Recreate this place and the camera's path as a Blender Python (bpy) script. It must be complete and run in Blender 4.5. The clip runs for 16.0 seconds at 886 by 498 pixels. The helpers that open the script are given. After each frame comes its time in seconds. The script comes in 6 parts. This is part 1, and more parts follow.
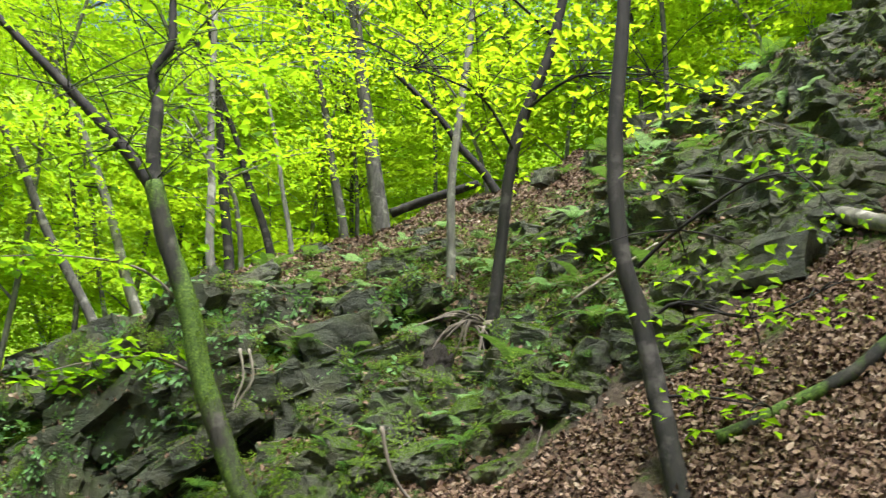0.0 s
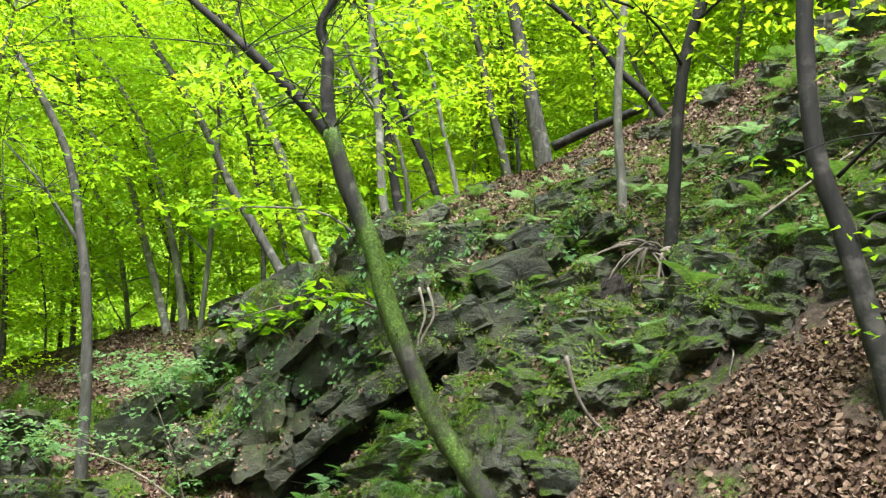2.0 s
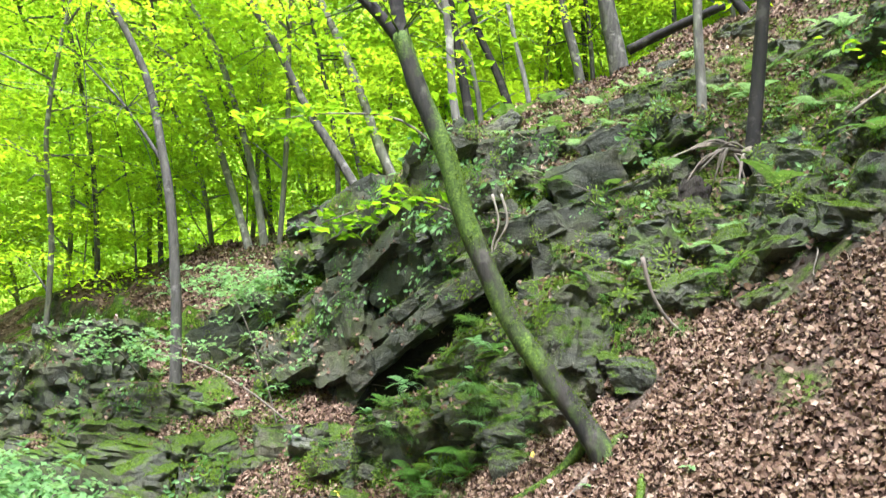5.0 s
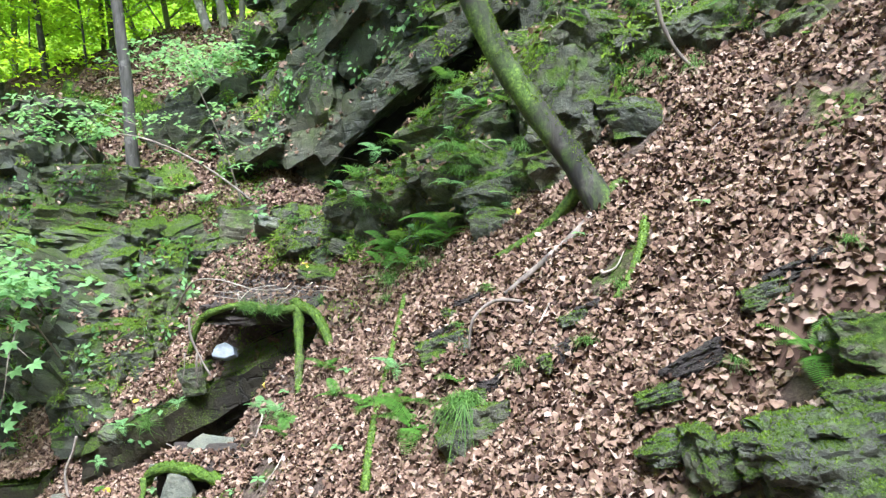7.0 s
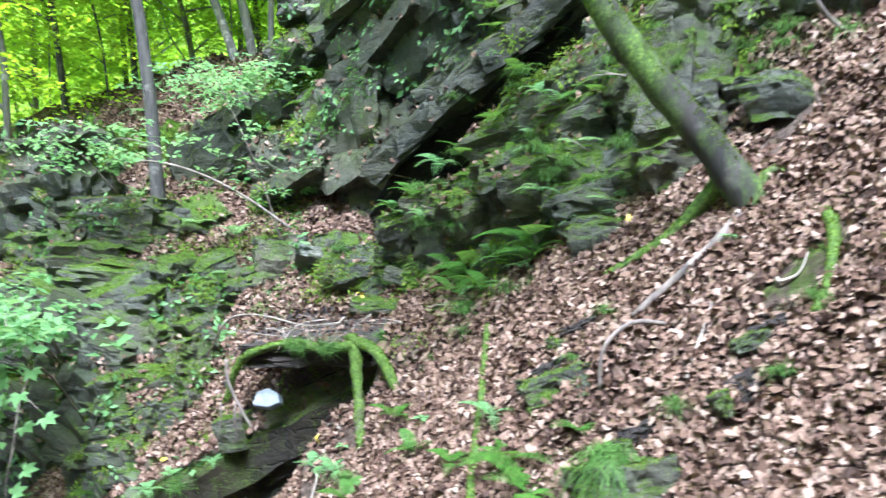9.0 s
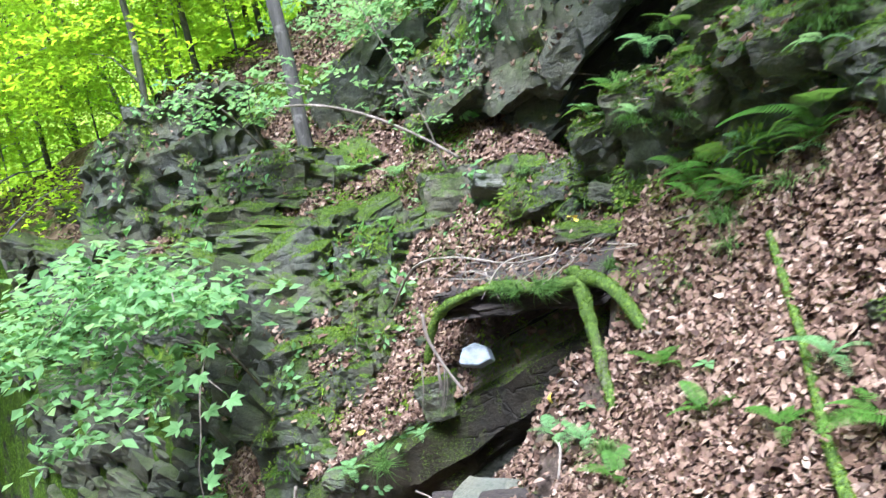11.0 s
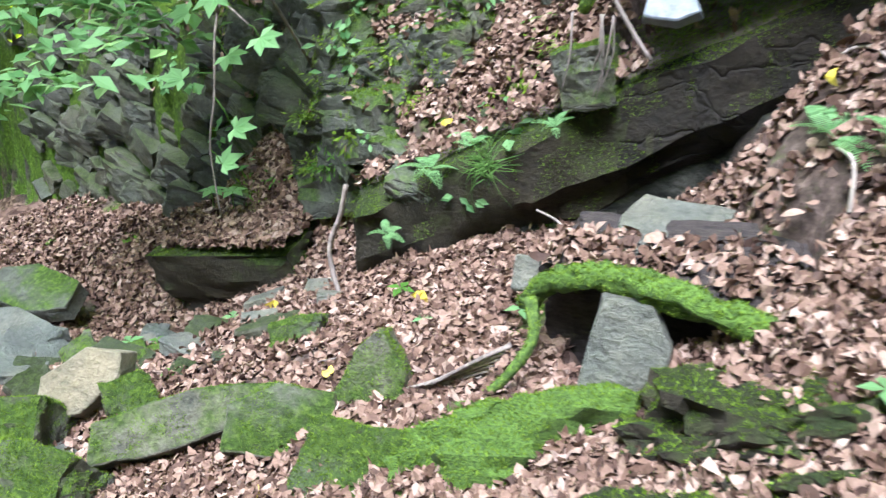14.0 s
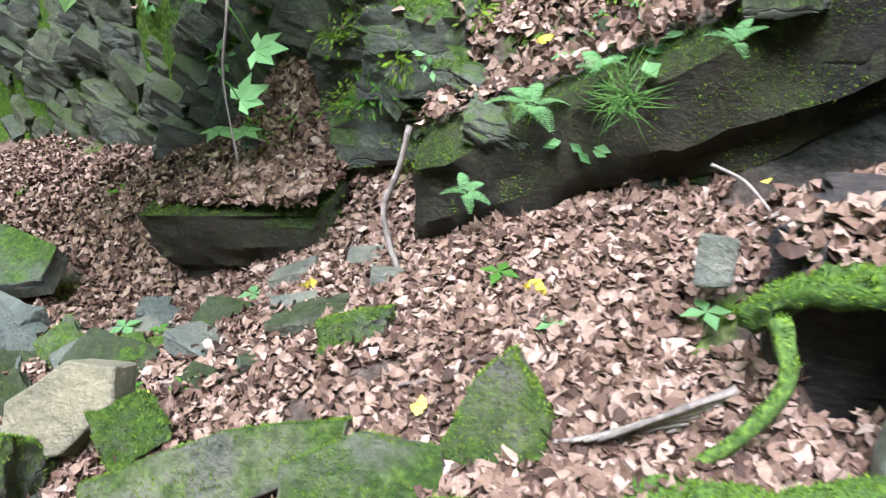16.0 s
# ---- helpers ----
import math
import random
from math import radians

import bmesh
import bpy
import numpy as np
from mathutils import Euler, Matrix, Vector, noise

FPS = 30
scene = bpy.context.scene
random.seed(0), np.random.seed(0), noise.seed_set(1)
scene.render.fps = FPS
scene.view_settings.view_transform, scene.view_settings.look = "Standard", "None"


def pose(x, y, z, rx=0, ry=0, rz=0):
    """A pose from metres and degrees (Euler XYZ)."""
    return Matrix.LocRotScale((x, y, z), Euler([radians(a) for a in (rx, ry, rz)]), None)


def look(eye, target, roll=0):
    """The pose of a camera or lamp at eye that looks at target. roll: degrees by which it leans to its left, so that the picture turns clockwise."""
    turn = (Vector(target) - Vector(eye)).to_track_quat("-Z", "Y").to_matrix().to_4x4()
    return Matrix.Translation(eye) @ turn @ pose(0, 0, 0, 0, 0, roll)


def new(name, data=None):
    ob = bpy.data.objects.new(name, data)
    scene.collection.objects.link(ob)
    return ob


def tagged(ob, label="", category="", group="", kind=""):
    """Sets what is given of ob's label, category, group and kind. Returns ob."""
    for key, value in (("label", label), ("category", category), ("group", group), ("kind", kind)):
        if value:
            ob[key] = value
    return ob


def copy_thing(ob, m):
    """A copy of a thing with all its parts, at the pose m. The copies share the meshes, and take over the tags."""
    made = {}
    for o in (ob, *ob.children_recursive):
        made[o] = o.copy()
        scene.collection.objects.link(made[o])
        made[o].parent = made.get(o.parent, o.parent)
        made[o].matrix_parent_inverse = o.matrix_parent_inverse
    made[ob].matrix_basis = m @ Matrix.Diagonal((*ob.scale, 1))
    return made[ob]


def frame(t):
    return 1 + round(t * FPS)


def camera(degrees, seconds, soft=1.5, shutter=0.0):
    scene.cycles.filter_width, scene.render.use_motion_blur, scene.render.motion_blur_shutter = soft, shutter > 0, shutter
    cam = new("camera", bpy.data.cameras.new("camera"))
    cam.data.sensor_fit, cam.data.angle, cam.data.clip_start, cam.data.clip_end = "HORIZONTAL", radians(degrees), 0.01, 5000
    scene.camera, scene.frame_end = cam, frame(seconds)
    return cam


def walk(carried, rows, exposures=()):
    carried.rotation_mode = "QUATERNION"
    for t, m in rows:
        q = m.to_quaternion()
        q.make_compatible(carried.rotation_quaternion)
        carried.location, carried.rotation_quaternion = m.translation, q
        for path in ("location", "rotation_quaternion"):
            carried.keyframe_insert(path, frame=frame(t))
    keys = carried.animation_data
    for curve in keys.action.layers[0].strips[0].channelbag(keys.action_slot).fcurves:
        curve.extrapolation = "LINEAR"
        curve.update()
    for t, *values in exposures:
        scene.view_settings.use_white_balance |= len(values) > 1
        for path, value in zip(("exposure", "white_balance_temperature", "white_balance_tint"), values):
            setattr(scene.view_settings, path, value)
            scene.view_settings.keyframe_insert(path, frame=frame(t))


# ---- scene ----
cam = camera(58.0, 16.0, soft=1.3, shutter=0.35)
PATH = [
    (0, (0.106, -0.094, 1.121), (0.055, 1.845, 1.607), 3.6),
    (0.5, (0.056, -0.094, 1.11), (-0.137, 1.84, 1.583), 2.6),
    (1, (0.031, -0.091, 1.088), (-0.286, 1.834, 1.529), 2.0),
    (1.5, (0.003, -0.093, 1.077), (-0.405, 1.835, 1.418), 1.9),
    (2, (-0.011, -0.082, 1.067), (-0.451, 1.843, 1.385), 2.2),
    (2.5, (-0.015, -0.085, 1.051), (-0.495, 1.832, 1.358), 1.7),
    (3.0, (-0.018, -0.086, 1.053), (-0.562, 1.819, 1.332), 0.2),
    (3.2, (-0.019, -0.091, 1.048), (-0.589, 1.808, 1.307), 0.1),
    (5.3, (-0.015, -0.076, 0.914), (-0.623, 1.829, 0.942), 1.8),
    (5.5, (-0.040, -0.035, 0.867), (-0.638, 1.873, 0.802), 1.9),
    (6, (-0.051, 0.176, 0.693), (-0.643, 2.077, 0.497), 2.1),
    (6.5, (-0.092, 0.400, 0.521), (-0.682, 2.287, 0.218), 1.3),
    (7, (-0.190, 0.623, 0.399), (-0.738, 2.518, 0.067), 1.6),
    (7.5, (-0.323, 0.858, 0.309), (-0.848, 2.762, -0.004), 3.0),
    (8, (-0.507, 1.054, 0.206), (-0.909, 3.003, 0.003), 4.9),
    (8.5, (-0.618, 1.207, 0.145), (-1.005, 3.159, -0.057), 5.1),
    (9, (-0.837, 1.398, 0.086), (-1.438, 3.293, -0.134), 0.0),
    (9.2, (-0.936, 1.449, 0.065), (-1.583, 3.328, -0.162), -1.4),
    (11.3, (-1.825, 2.292, -0.230), (-2.757, 4.018, -0.622), -8.4),
    (11.5, (-1.935, 2.350, -0.296), (-2.856, 4.067, -0.749), -7.1),
    (12, (-2.134, 2.517, -0.401), (-2.991, 4.199, -1.061), -3.0),
    (12.5, (-2.254, 2.762, -0.618), (-3.088, 4.450, -1.292), -2.0),
    (13, (-2.482, 2.947, -0.770), (-3.374, 4.603, -1.451), -1.8),
    (13.5, (-2.700, 3.111, -0.847), (-3.559, 4.706, -1.695), -1.5),
    (14, (-2.909, 3.345, -1.018), (-3.816, 4.870, -1.942), -1.8),
    (14.5, (-3.173, 3.484, -1.117), (-4.150, 4.964, -2.043), -2.1),
    (15, (-3.340, 3.604, -1.169), (-4.232, 5.120, -2.122), 0.4),
    (15.5, (-3.480, 3.807, -1.275), (-4.326, 5.277, -2.335), -1.4),
    (16, (-3.693, 3.923, -1.337), (-4.534, 5.384, -2.414), -2.1),
]
EXPOSURES = [(0.0, 1.3, 6250, 11), (3.0, 1.58, 6000, 13), (5.5, 1.88, 5750, 19), (7.0, 1.88, 5450, 18), (9.0, 2.08, 5100, 19), (11.5, 1.9, 5300, 23), (16.0, 1.78, 5300, 21)]
walk(cam, [(t, look(eye, target, roll)) for t, eye, target, roll in PATH], EXPOSURES)

# ---- daylight: a bright hazy sky, the sun beyond the ridge ----
SUN_UP, SUN_TURN = 68.0, 168.0
sky_world = bpy.data.worlds.new("sky")
scene.world = sky_world
sky_world.use_nodes = True
wn = sky_world.node_tree.nodes
sky = wn.new("ShaderNodeTexSky")
sky.sky_type = "NISHITA"
sky.sun_disc = False
sky.sun_elevation, sky.sun_rotation = radians(SUN_UP), radians(SUN_TURN)
sky.air_density, sky.dust_density = 1.0, 2.0
wn["Background"].inputs["Strength"].default_value = 0.075
sky_world.node_tree.links.new(sky.outputs[0], wn["Background"].inputs["Color"])
sun = new("sun", bpy.data.lights.new("sun", "SUN"))
sun.data.energy, sun.data.angle, sun.data.color = 5.0, radians(30), (1.0, 0.97, 0.93)
far_sun = Vector((math.sin(radians(SUN_TURN)) * math.cos(radians(SUN_UP)), math.cos(radians(SUN_TURN)) * math.cos(radians(SUN_UP)), math.sin(radians(SUN_UP))))
sun.matrix_world = look(far_sun * 60, (0, 0, 0))


# ---- materials ----
def material(name):
    """A node material with its Principled shader and short ways to add and join nodes."""
    m = bpy.data.materials.new(name)
    m.use_nodes = True
    t = m.node_tree

    def add(kind, **values):
        n = t.nodes.new("ShaderNode" + kind)
        for key, value in values.items():
            n.inputs[key.replace("_", " ")].default_value = value
        return n

    def join(a, b):
        t.links.new(a, b)

    return m, t.nodes["Principled BSDF"], add, join


def grain(add, join, scale, detail=6.0, rough=0.6, stretch=None, space="Object"):
    n = add("TexNoise", Scale=scale, Detail=detail, Roughness=rough)
    c = add("TexCoord") if space == "Object" else add("NewGeometry")
    out = c.outputs["Object"] if space == "Object" else c.outputs["Position"]
    if stretch:
        s = add("Mapping")
        s.inputs["Scale"].default_value = stretch[:3]
        s.inputs["Rotation"].default_value = [radians(a) for a in stretch[3:]] if len(stretch) > 3 else (0, 0, 0)
        join(out, s.inputs[0])
        out = s.outputs[0]
    join(out, n.inputs["Vector"])
    return n


def ramp(add, join, source, *stops):
    r = add("ValToRGB")
    e = r.color_ramp.elements
    while len(e) < len(stops):
        e.new(0.5)
    for k, (at, colour) in zip(e, stops):
        k.position, k.color = at, (*colour, 1)
    join(source, r.inputs[0])
    return r


def blend(add, join, amount, a, b):
    n = add("MixRGB")
    for source, socket in ((amount, n.inputs[0]), (a, n.inputs[1]), (b, n.inputs[2])):
        if isinstance(source, (tuple, list)):
            socket.default_value = (*source, 1)
        elif isinstance(source, float):
            socket.default_value = source
        else:
            join(source, socket)
    return n


def relief(add, join, bsdf, height, strength, distance):
    b = add("Bump", Strength=strength, Distance=distance)
    join(height, b.inputs["Height"])
    join(b.outputs[0], bsdf.inputs["Normal"])
    return b


def level(add, join, source, low, high):
    n = add("MapRange", From_Min=low, From_Max=high)
    join(source, n.inputs[0])
    return n


DARK_MOSS = ((0.25, (0.010, 0.015, 0.004)), (0.5, (0.032, 0.050, 0.009)), (0.75, (0.095, 0.135, 0.022)))
MOSS = ((0.25, (0.014, 0.026, 0.004)), (0.5, (0.055, 0.105, 0.010)), (0.75, (0.19, 0.29, 0.030)))


def rock_material(name, dark, pale, moss_from, moss_to, gloss=0.55, cracks=0.45, moss=MOSS):
    """Layered dark stone with moss on the faces that look up. Lower moss_from: more moss."""
    m, bsdf, add, join = material(name)
    wide = grain(add, join, 1.6, 5, 0.6, space="World")
    layers = grain(add, join, 5.0, 8, 0.72, (0.9, 0.9, 2.6, 18, 24, 0), space="World")
    fine = grain(add, join, 45.0, 6, 0.7, space="World")
    mixed = blend(add, join, 0.5, layers.outputs[0], fine.outputs[0])
    stone = ramp(add, join, mixed.outputs[0], (0.34, dark), (0.5, tuple(0.5 * (a + b) for a, b in zip(dark, pale))), (0.66, pale))
    stain = ramp(add, join, wide.outputs[0], (0.42, (0.80, 0.80, 0.68)), (0.6, (1.16, 1.04, 0.78)))
    stained = blend(add, join, 1.0, stone.outputs[0], stain.outputs[0])
    stained.blend_type = "MULTIPLY"
    spot = add("NewGeometry")
    warp = grain(add, join, 2.0, 4, 0.6, space="World")
    bent = add("MixRGB", Fac=0.3)
    join(spot.outputs["Position"], bent.inputs[1])
    join(warp.outputs["Color"], bent.inputs[2])
    lay = add("Mapping")
    lay.inputs["Rotation"].default_value = (radians(18), radians(24), 0)
    lay.inputs["Scale"].default_value = (0.7, 0.9, 2.6)
    join(bent.outputs[0], lay.inputs[0])
    split = add("TexVoronoi", Scale=3.4)
    split.feature = "DISTANCE_TO_EDGE"
    join(lay.outputs[0], split.inputs["Vector"])
    crack = ramp(add, join, split.outputs["Distance"], (0.0, (0.12, 0.12, 0.12)), (0.035, (0.8, 0.8, 0.8)), (0.12, (1.0, 1.0, 1.0)))
    tinted = blend(add, join, cracks, stained.outputs[0], crack.outputs[0])
    tinted.blend_type = "MULTIPLY"
    g = add("NewGeometry")
    axes = add("SeparateXYZ")
    join(g.outputs["Normal"], axes.inputs[0])
    patch = grain(add, join, 3.2, 6, 0.65, space="World")
    up = add("Math")
    up.operation = "ADD"
    soft_up = add("Math")
    soft_up.operation = "MULTIPLY"
    soft_up.inputs[1].default_value = 0.6
    join(axes.outputs[2], soft_up.inputs[0])
    join(soft_up.outputs[0], up.inputs[0])
    shift = add("Math")
    shift.operation = "MULTIPLY_ADD"
    join(patch.outputs[0], shift.inputs[0])
    shift.inputs[1].default_value, shift.inputs[2].default_value = 2.4, -1.2
    join(shift.outputs[0], up.inputs[1])
    cover = level(add, join, up.outputs[0], moss_from, moss_to)
    tufts = grain(add, join, 34.0, 9, 0.75, space="World")
    green = ramp(add, join, tufts.outputs[0], *moss)
    colour = blend(add, join, cover.outputs[0], tinted.outputs[0], green.outputs[0])
    join(colour.outputs[0], bsdf.inputs["Base Color"])
    rough = level(add, join, cover.outputs[0], 0.0, 1.0)
    rough.inputs["To Min"].default_value, rough.inputs["To Max"].default_value = gloss, 0.95
    join(rough.outputs[0], bsdf.inputs["Roughness"])
    broken = blend(add, join, cracks, mixed.outputs[0], crack.outputs[0])
    height = blend(add, join, cover.outputs[0], broken.outputs[0], tufts.outputs[0])
    bsdf.inputs["Specular IOR Level"].default_value = 0.3
    relief(add, join, bsdf, height.outputs[0], 1.0, 0.05)
    return m


def ground_material():
    """Dark soil, brown litter, moss and bare stone, laid out by the mesh's cover attribute."""
    m, bsdf, add, join = material("forest_ground")
    cover = add("Attribute")
    cover.attribute_name = "cover"
    axes = add("SeparateColor")
    join(cover.outputs["Color"], axes.inputs[0])
    fine = grain(add, join, 26.0, 8, 0.7, space="World")
    wide = grain(add, join, 2.2, 5, 0.6, space="World")
    layers = grain(add, join, 6.0, 9, 0.75, (1.0, 1.0, 2.2, 18, 24, 0), space="World")
    cells = add("TexVoronoi", Scale=16.0)
    spot = add("NewGeometry")
    join(spot.outputs["Position"], cells.inputs["Vector"])
    soil = ramp(add, join, fine.outputs[0], (0.3, (0.035, 0.027, 0.020)), (0.55, (0.105, 0.080, 0.062)), (0.75, (0.20, 0.158, 0.124)))
    tone = add("SeparateColor")
    join(cells.outputs["Color"], tone.inputs[0])
    # darker than the leaves above it, painting shade into the gaps between them
    litter = ramp(add, join, tone.outputs[0], (0.0, (0.035, 0.021, 0.015)), (0.5, (0.10, 0.064, 0.046)), (1.0, (0.19, 0.135, 0.10)))
    green = ramp(add, join, fine.outputs[0], *MOSS)
    stone = ramp(add, join, layers.outputs[0], (0.34, (0.008, 0.009, 0.007)), (0.52, (0.035, 0.037, 0.029)), (0.7, (0.10, 0.10, 0.08)))
    a = blend(add, join, axes.outputs[0], soil.outputs[0], litter.outputs[0])
    b = blend(add, join, axes.outputs[2], a.outputs[0], stone.outputs[0])
    patch = grain(add, join, 2.6, 7, 0.68, space="World")
    damp = add("Math")
    damp.operation = "MULTIPLY_ADD"
    join(axes.outputs[1], damp.inputs[0])
    damp.inputs[1].default_value = 0.3
    join(patch.outputs[0], damp.inputs[2])
    mossy = level(add, join, damp.outputs[0], 0.64, 0.76)
    c = blend(add, join, mossy.outputs[0], b.outputs[0], green.outputs[0])
    d = blend(add, join, 1.0, c.outputs[0], ramp(add, join, wide.outputs[0], (0.35, (0.72, 0.7, 0.68)), (0.65, (1.12, 1.12, 1.1))).outputs[0])
    d.blend_type = "MULTIPLY"
    join(d.outputs[0], bsdf.inputs["Base Color"])
    bsdf.inputs["Roughness"].default_value = 0.95
    bsdf.inputs["Specular IOR Level"].default_value = 0.1
    both = blend(add, join, axes.outputs[0], fine.outputs[0], cells.outputs["Distance"])
    relief(add, join, bsdf, both.outputs[0], 0.9, 0.04)
    return m


def bark_material(name, dark, pale, moss=0.0):
    m, bsdf, add, join = material(name)
    ribs = grain(add, join, 14.0, 7, 0.65, (1.0, 1.0, 0.22))
    spots = grain(add, join, 5.0, 5, 0.6)
    bark = ramp(add, join, ribs.outputs[0], (0.32, dark), (0.7, pale))
    lichen = level(add, join, spots.outputs[0], 0.56, 0.66)
    colour = blend(add, join, lichen.outputs[0], bark.outputs[0], tuple(min(1, p * 1.5 + 0.02) for p in pale))
    if moss:
        tufts = grain(add, join, 55.0, 4, 0.7)
        green = ramp(add, join, tufts.outputs[0], *MOSS)
        wide = grain(add, join, 3.0, 4, 0.6, (1.0, 1.0, 0.4))
        mask = level(add, join, wide.outputs[0], 0.62 - 0.35 * moss, 0.74 - 0.35 * moss)
        colour = blend(add, join, mask.outputs[0], colour.outputs[0], green.outputs[0])
    join(colour.outputs[0], bsdf.inputs["Base Color"])
    bsdf.inputs["Roughness"].default_value = 0.85
    relief(add, join, bsdf, ribs.outputs[0], 0.8, 0.02)
    return m


def leaf_material(name, dark, pale, glow, through_light=0.5):
    """Thin living leaf: each leaf its own tone, light passing through it."""
    m, bsdf, add, join = material(name)
    g = add("NewGeometry")
    tone = ramp(add, join, g.outputs["Random Per Island"], (0.0, dark), (1.0, pale))
    join(tone.outputs[0], bsdf.inputs["Base Color"])
    bsdf.inputs["Roughness"].default_value = 0.5
    bsdf.inputs["Specular IOR Level"].default_value = 0.12
    lit = ramp(add, join, g.outputs["Random Per Island"], (0.0, tuple(0.65 * v for v in glow)), (1.0, glow))
    thin = add("BsdfTranslucent")
    join(lit.outputs[0], thin.inputs["Color"])
    mix = add("MixShader", Fac=through_light)
    join(bsdf.outputs[0], mix.inputs[1])
    join(thin.outputs[0], mix.inputs[2])
    out = m.node_tree.nodes["Material Output"]
    join(mix.outputs[0], out.inputs["Surface"])
    return m


def litter_material():
    m, bsdf, add, join = material("dry_leaf")
    g = add("NewGeometry")
    tone = ramp(add, join, g.outputs["Random Per Island"], (0.0, (0.04, 0.024, 0.017)), (0.3, (0.118, 0.072, 0.047)), (0.6, (0.20, 0.132, 0.090)),
                (0.9, (0.285, 0.203, 0.147)), (1.0, (0.36, 0.28, 0.215)))
    fine = grain(add, join, 70.0, 4, 0.6)
    shade = ramp(add, join, fine.outputs[0], (0.3, (0.7, 0.68, 0.66)), (0.7, (1.1, 1.1, 1.1)))
    c = blend(add, join, 1.0, tone.outputs[0], shade.outputs[0])
    c.blend_type = "MULTIPLY"
    join(c.outputs[0], bsdf.inputs["Base Color"])
    bsdf.inputs["Roughness"].default_value = 0.7
    bsdf.inputs["Specular IOR Level"].default_value = 0.15
    return m


def plain_noise_material(name, dark, pale, scale, rough=0.85, bump=0.6):
    m, bsdf, add, join = material(name)
    n = grain(add, join, scale, 7, 0.65)
    c = ramp(add, join, n.outputs[0], (0.3, dark), (0.7, pale))
    join(c.outputs[0], bsdf.inputs["Base Color"])
    bsdf.inputs["Roughness"].default_value = rough
    relief(add, join, bsdf, n.outputs[0], bump, 0.02)
    return m


GROUND = ground_material()
ROCK = rock_material("layered_rock", (0.011, 0.013, 0.011), (0.12, 0.132, 0.11), 0.05, 0.85, 0.45, 0.12, DARK_MOSS)
MOSSY_ROCK = rock_material("mossy_rock", (0.012, 0.014, 0.012), (0.15, 0.16, 0.135), 0.15, 0.6, cracks=0.2)
# near-black: the hollow's shade is put into this rock's colour
SHADE_ROCK = rock_material("shade_rock", (0.005, 0.0045, 0.003), (0.030, 0.026, 0.018), 0.9, 1.5, 0.85, 0.3)
BARE_ROCK = rock_material("bare_slate", (0.05, 0.06, 0.058), (0.20, 0.22, 0.21), 1.35, 1.8, 0.45, 0.0)
# almost black, to paint the darkness of the cliff split
SPLIT_SHADE_ROCK = rock_material("split_shade_rock", (0.004, 0.004, 0.004), (0.016, 0.016, 0.014), 1.6, 2.2, 0.8, 0.3)
PALE_ROCK = rock_material("pale_sandstone", (0.11, 0.11, 0.085), (0.30, 0.29, 0.235), 1.6, 2.0, 0.55, 0.0)
STREAM_ROCK = rock_material("stream_stone", (0.022, 0.026, 0.022), (0.20, 0.205, 0.165), 0.22, 0.6, 0.5, 0.1)
DRY_EARTH = plain_noise_material("dry_earth", (0.045, 0.034, 0.026), (0.17, 0.132, 0.105), 18.0, 0.95, 0.8)
QUARTZ = plain_noise_material("pale_quartz", (0.07, 0.085, 0.09), (0.21, 0.245, 0.255), 9.0, 0.5)
MOSS_MAT = plain_noise_material("deep_moss", (0.025, 0.055, 0.006), (0.13, 0.24, 0.022), 55.0, 0.95, 1.0)
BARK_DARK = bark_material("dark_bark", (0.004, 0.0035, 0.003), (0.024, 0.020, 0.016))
BARK_MOSSY = bark_material("mossy_bark", (0.005, 0.005, 0.0035), (0.032, 0.029, 0.020), 0.6)
BARK_GREY = bark_material("grey_bark", (0.025, 0.023, 0.019), (0.11, 0.105, 0.09))
BARK_PALE = bark_material("pale_bark", (0.08, 0.075, 0.065), (0.24, 0.23, 0.20))
LOG_BARK = bark_material("log_bark", (0.09, 0.08, 0.065), (0.30, 0.28, 0.23), 0.45)
DEAD_WOOD = bark_material("dead_wood", (0.10, 0.085, 0.065), (0.36, 0.31, 0.25))
MOSS_WOOD = bark_material("moss_wood", (0.03, 0.026, 0.018), (0.13, 0.11, 0.08), 0.95)
ROOT_MAT = bark_material("root_bark", (0.06, 0.05, 0.04), (0.24, 0.20, 0.16))
LEAF = leaf_material("beech_leaf", (0.045, 0.12, 0.006), (0.10, 0.22, 0.010), (0.40, 0.70, 0.012), 0.65)
LEAF_FAR = leaf_material("canopy_leaf", (0.08, 0.17, 0.006), (0.16, 0.28, 0.010), (0.60, 0.85, 0.018), 0.75)
EARTH_ROCK = rock_material("earthy_rock", (0.008, 0.007, 0.004), (0.055, 0.048, 0.028), 0.06, 0.58, 0.75, 0.0, DARK_MOSS)
MOSS_BLADE = leaf_material("moss_blade", (0.022, 0.045, 0.004), (0.17, 0.27, 0.02), (0.22, 0.34, 0.02), 0.3)
# soil colour, darkened to hold the shade of hollows and slope gaps
SHADED_SOIL = plain_noise_material("shaded_root_soil", (0.010, 0.008, 0.006), (0.052, 0.041, 0.032), 22.0, 0.95, 1.0)
LEAF_LOW = leaf_material("understory_leaf", (0.06, 0.16, 0.045), (0.22, 0.40, 0.16), (0.36, 0.58, 0.20), 0.5)
FERN_LEAF = leaf_material("fern_leaf", (0.035, 0.10, 0.015), (0.09, 0.20, 0.03), (0.20, 0.36, 0.05), 0.4)
GRASS = leaf_material("wood_grass", (0.04, 0.10, 0.02), (0.12, 0.22, 0.05), (0.22, 0.36, 0.08), 0.35)
LITTER = litter_material()
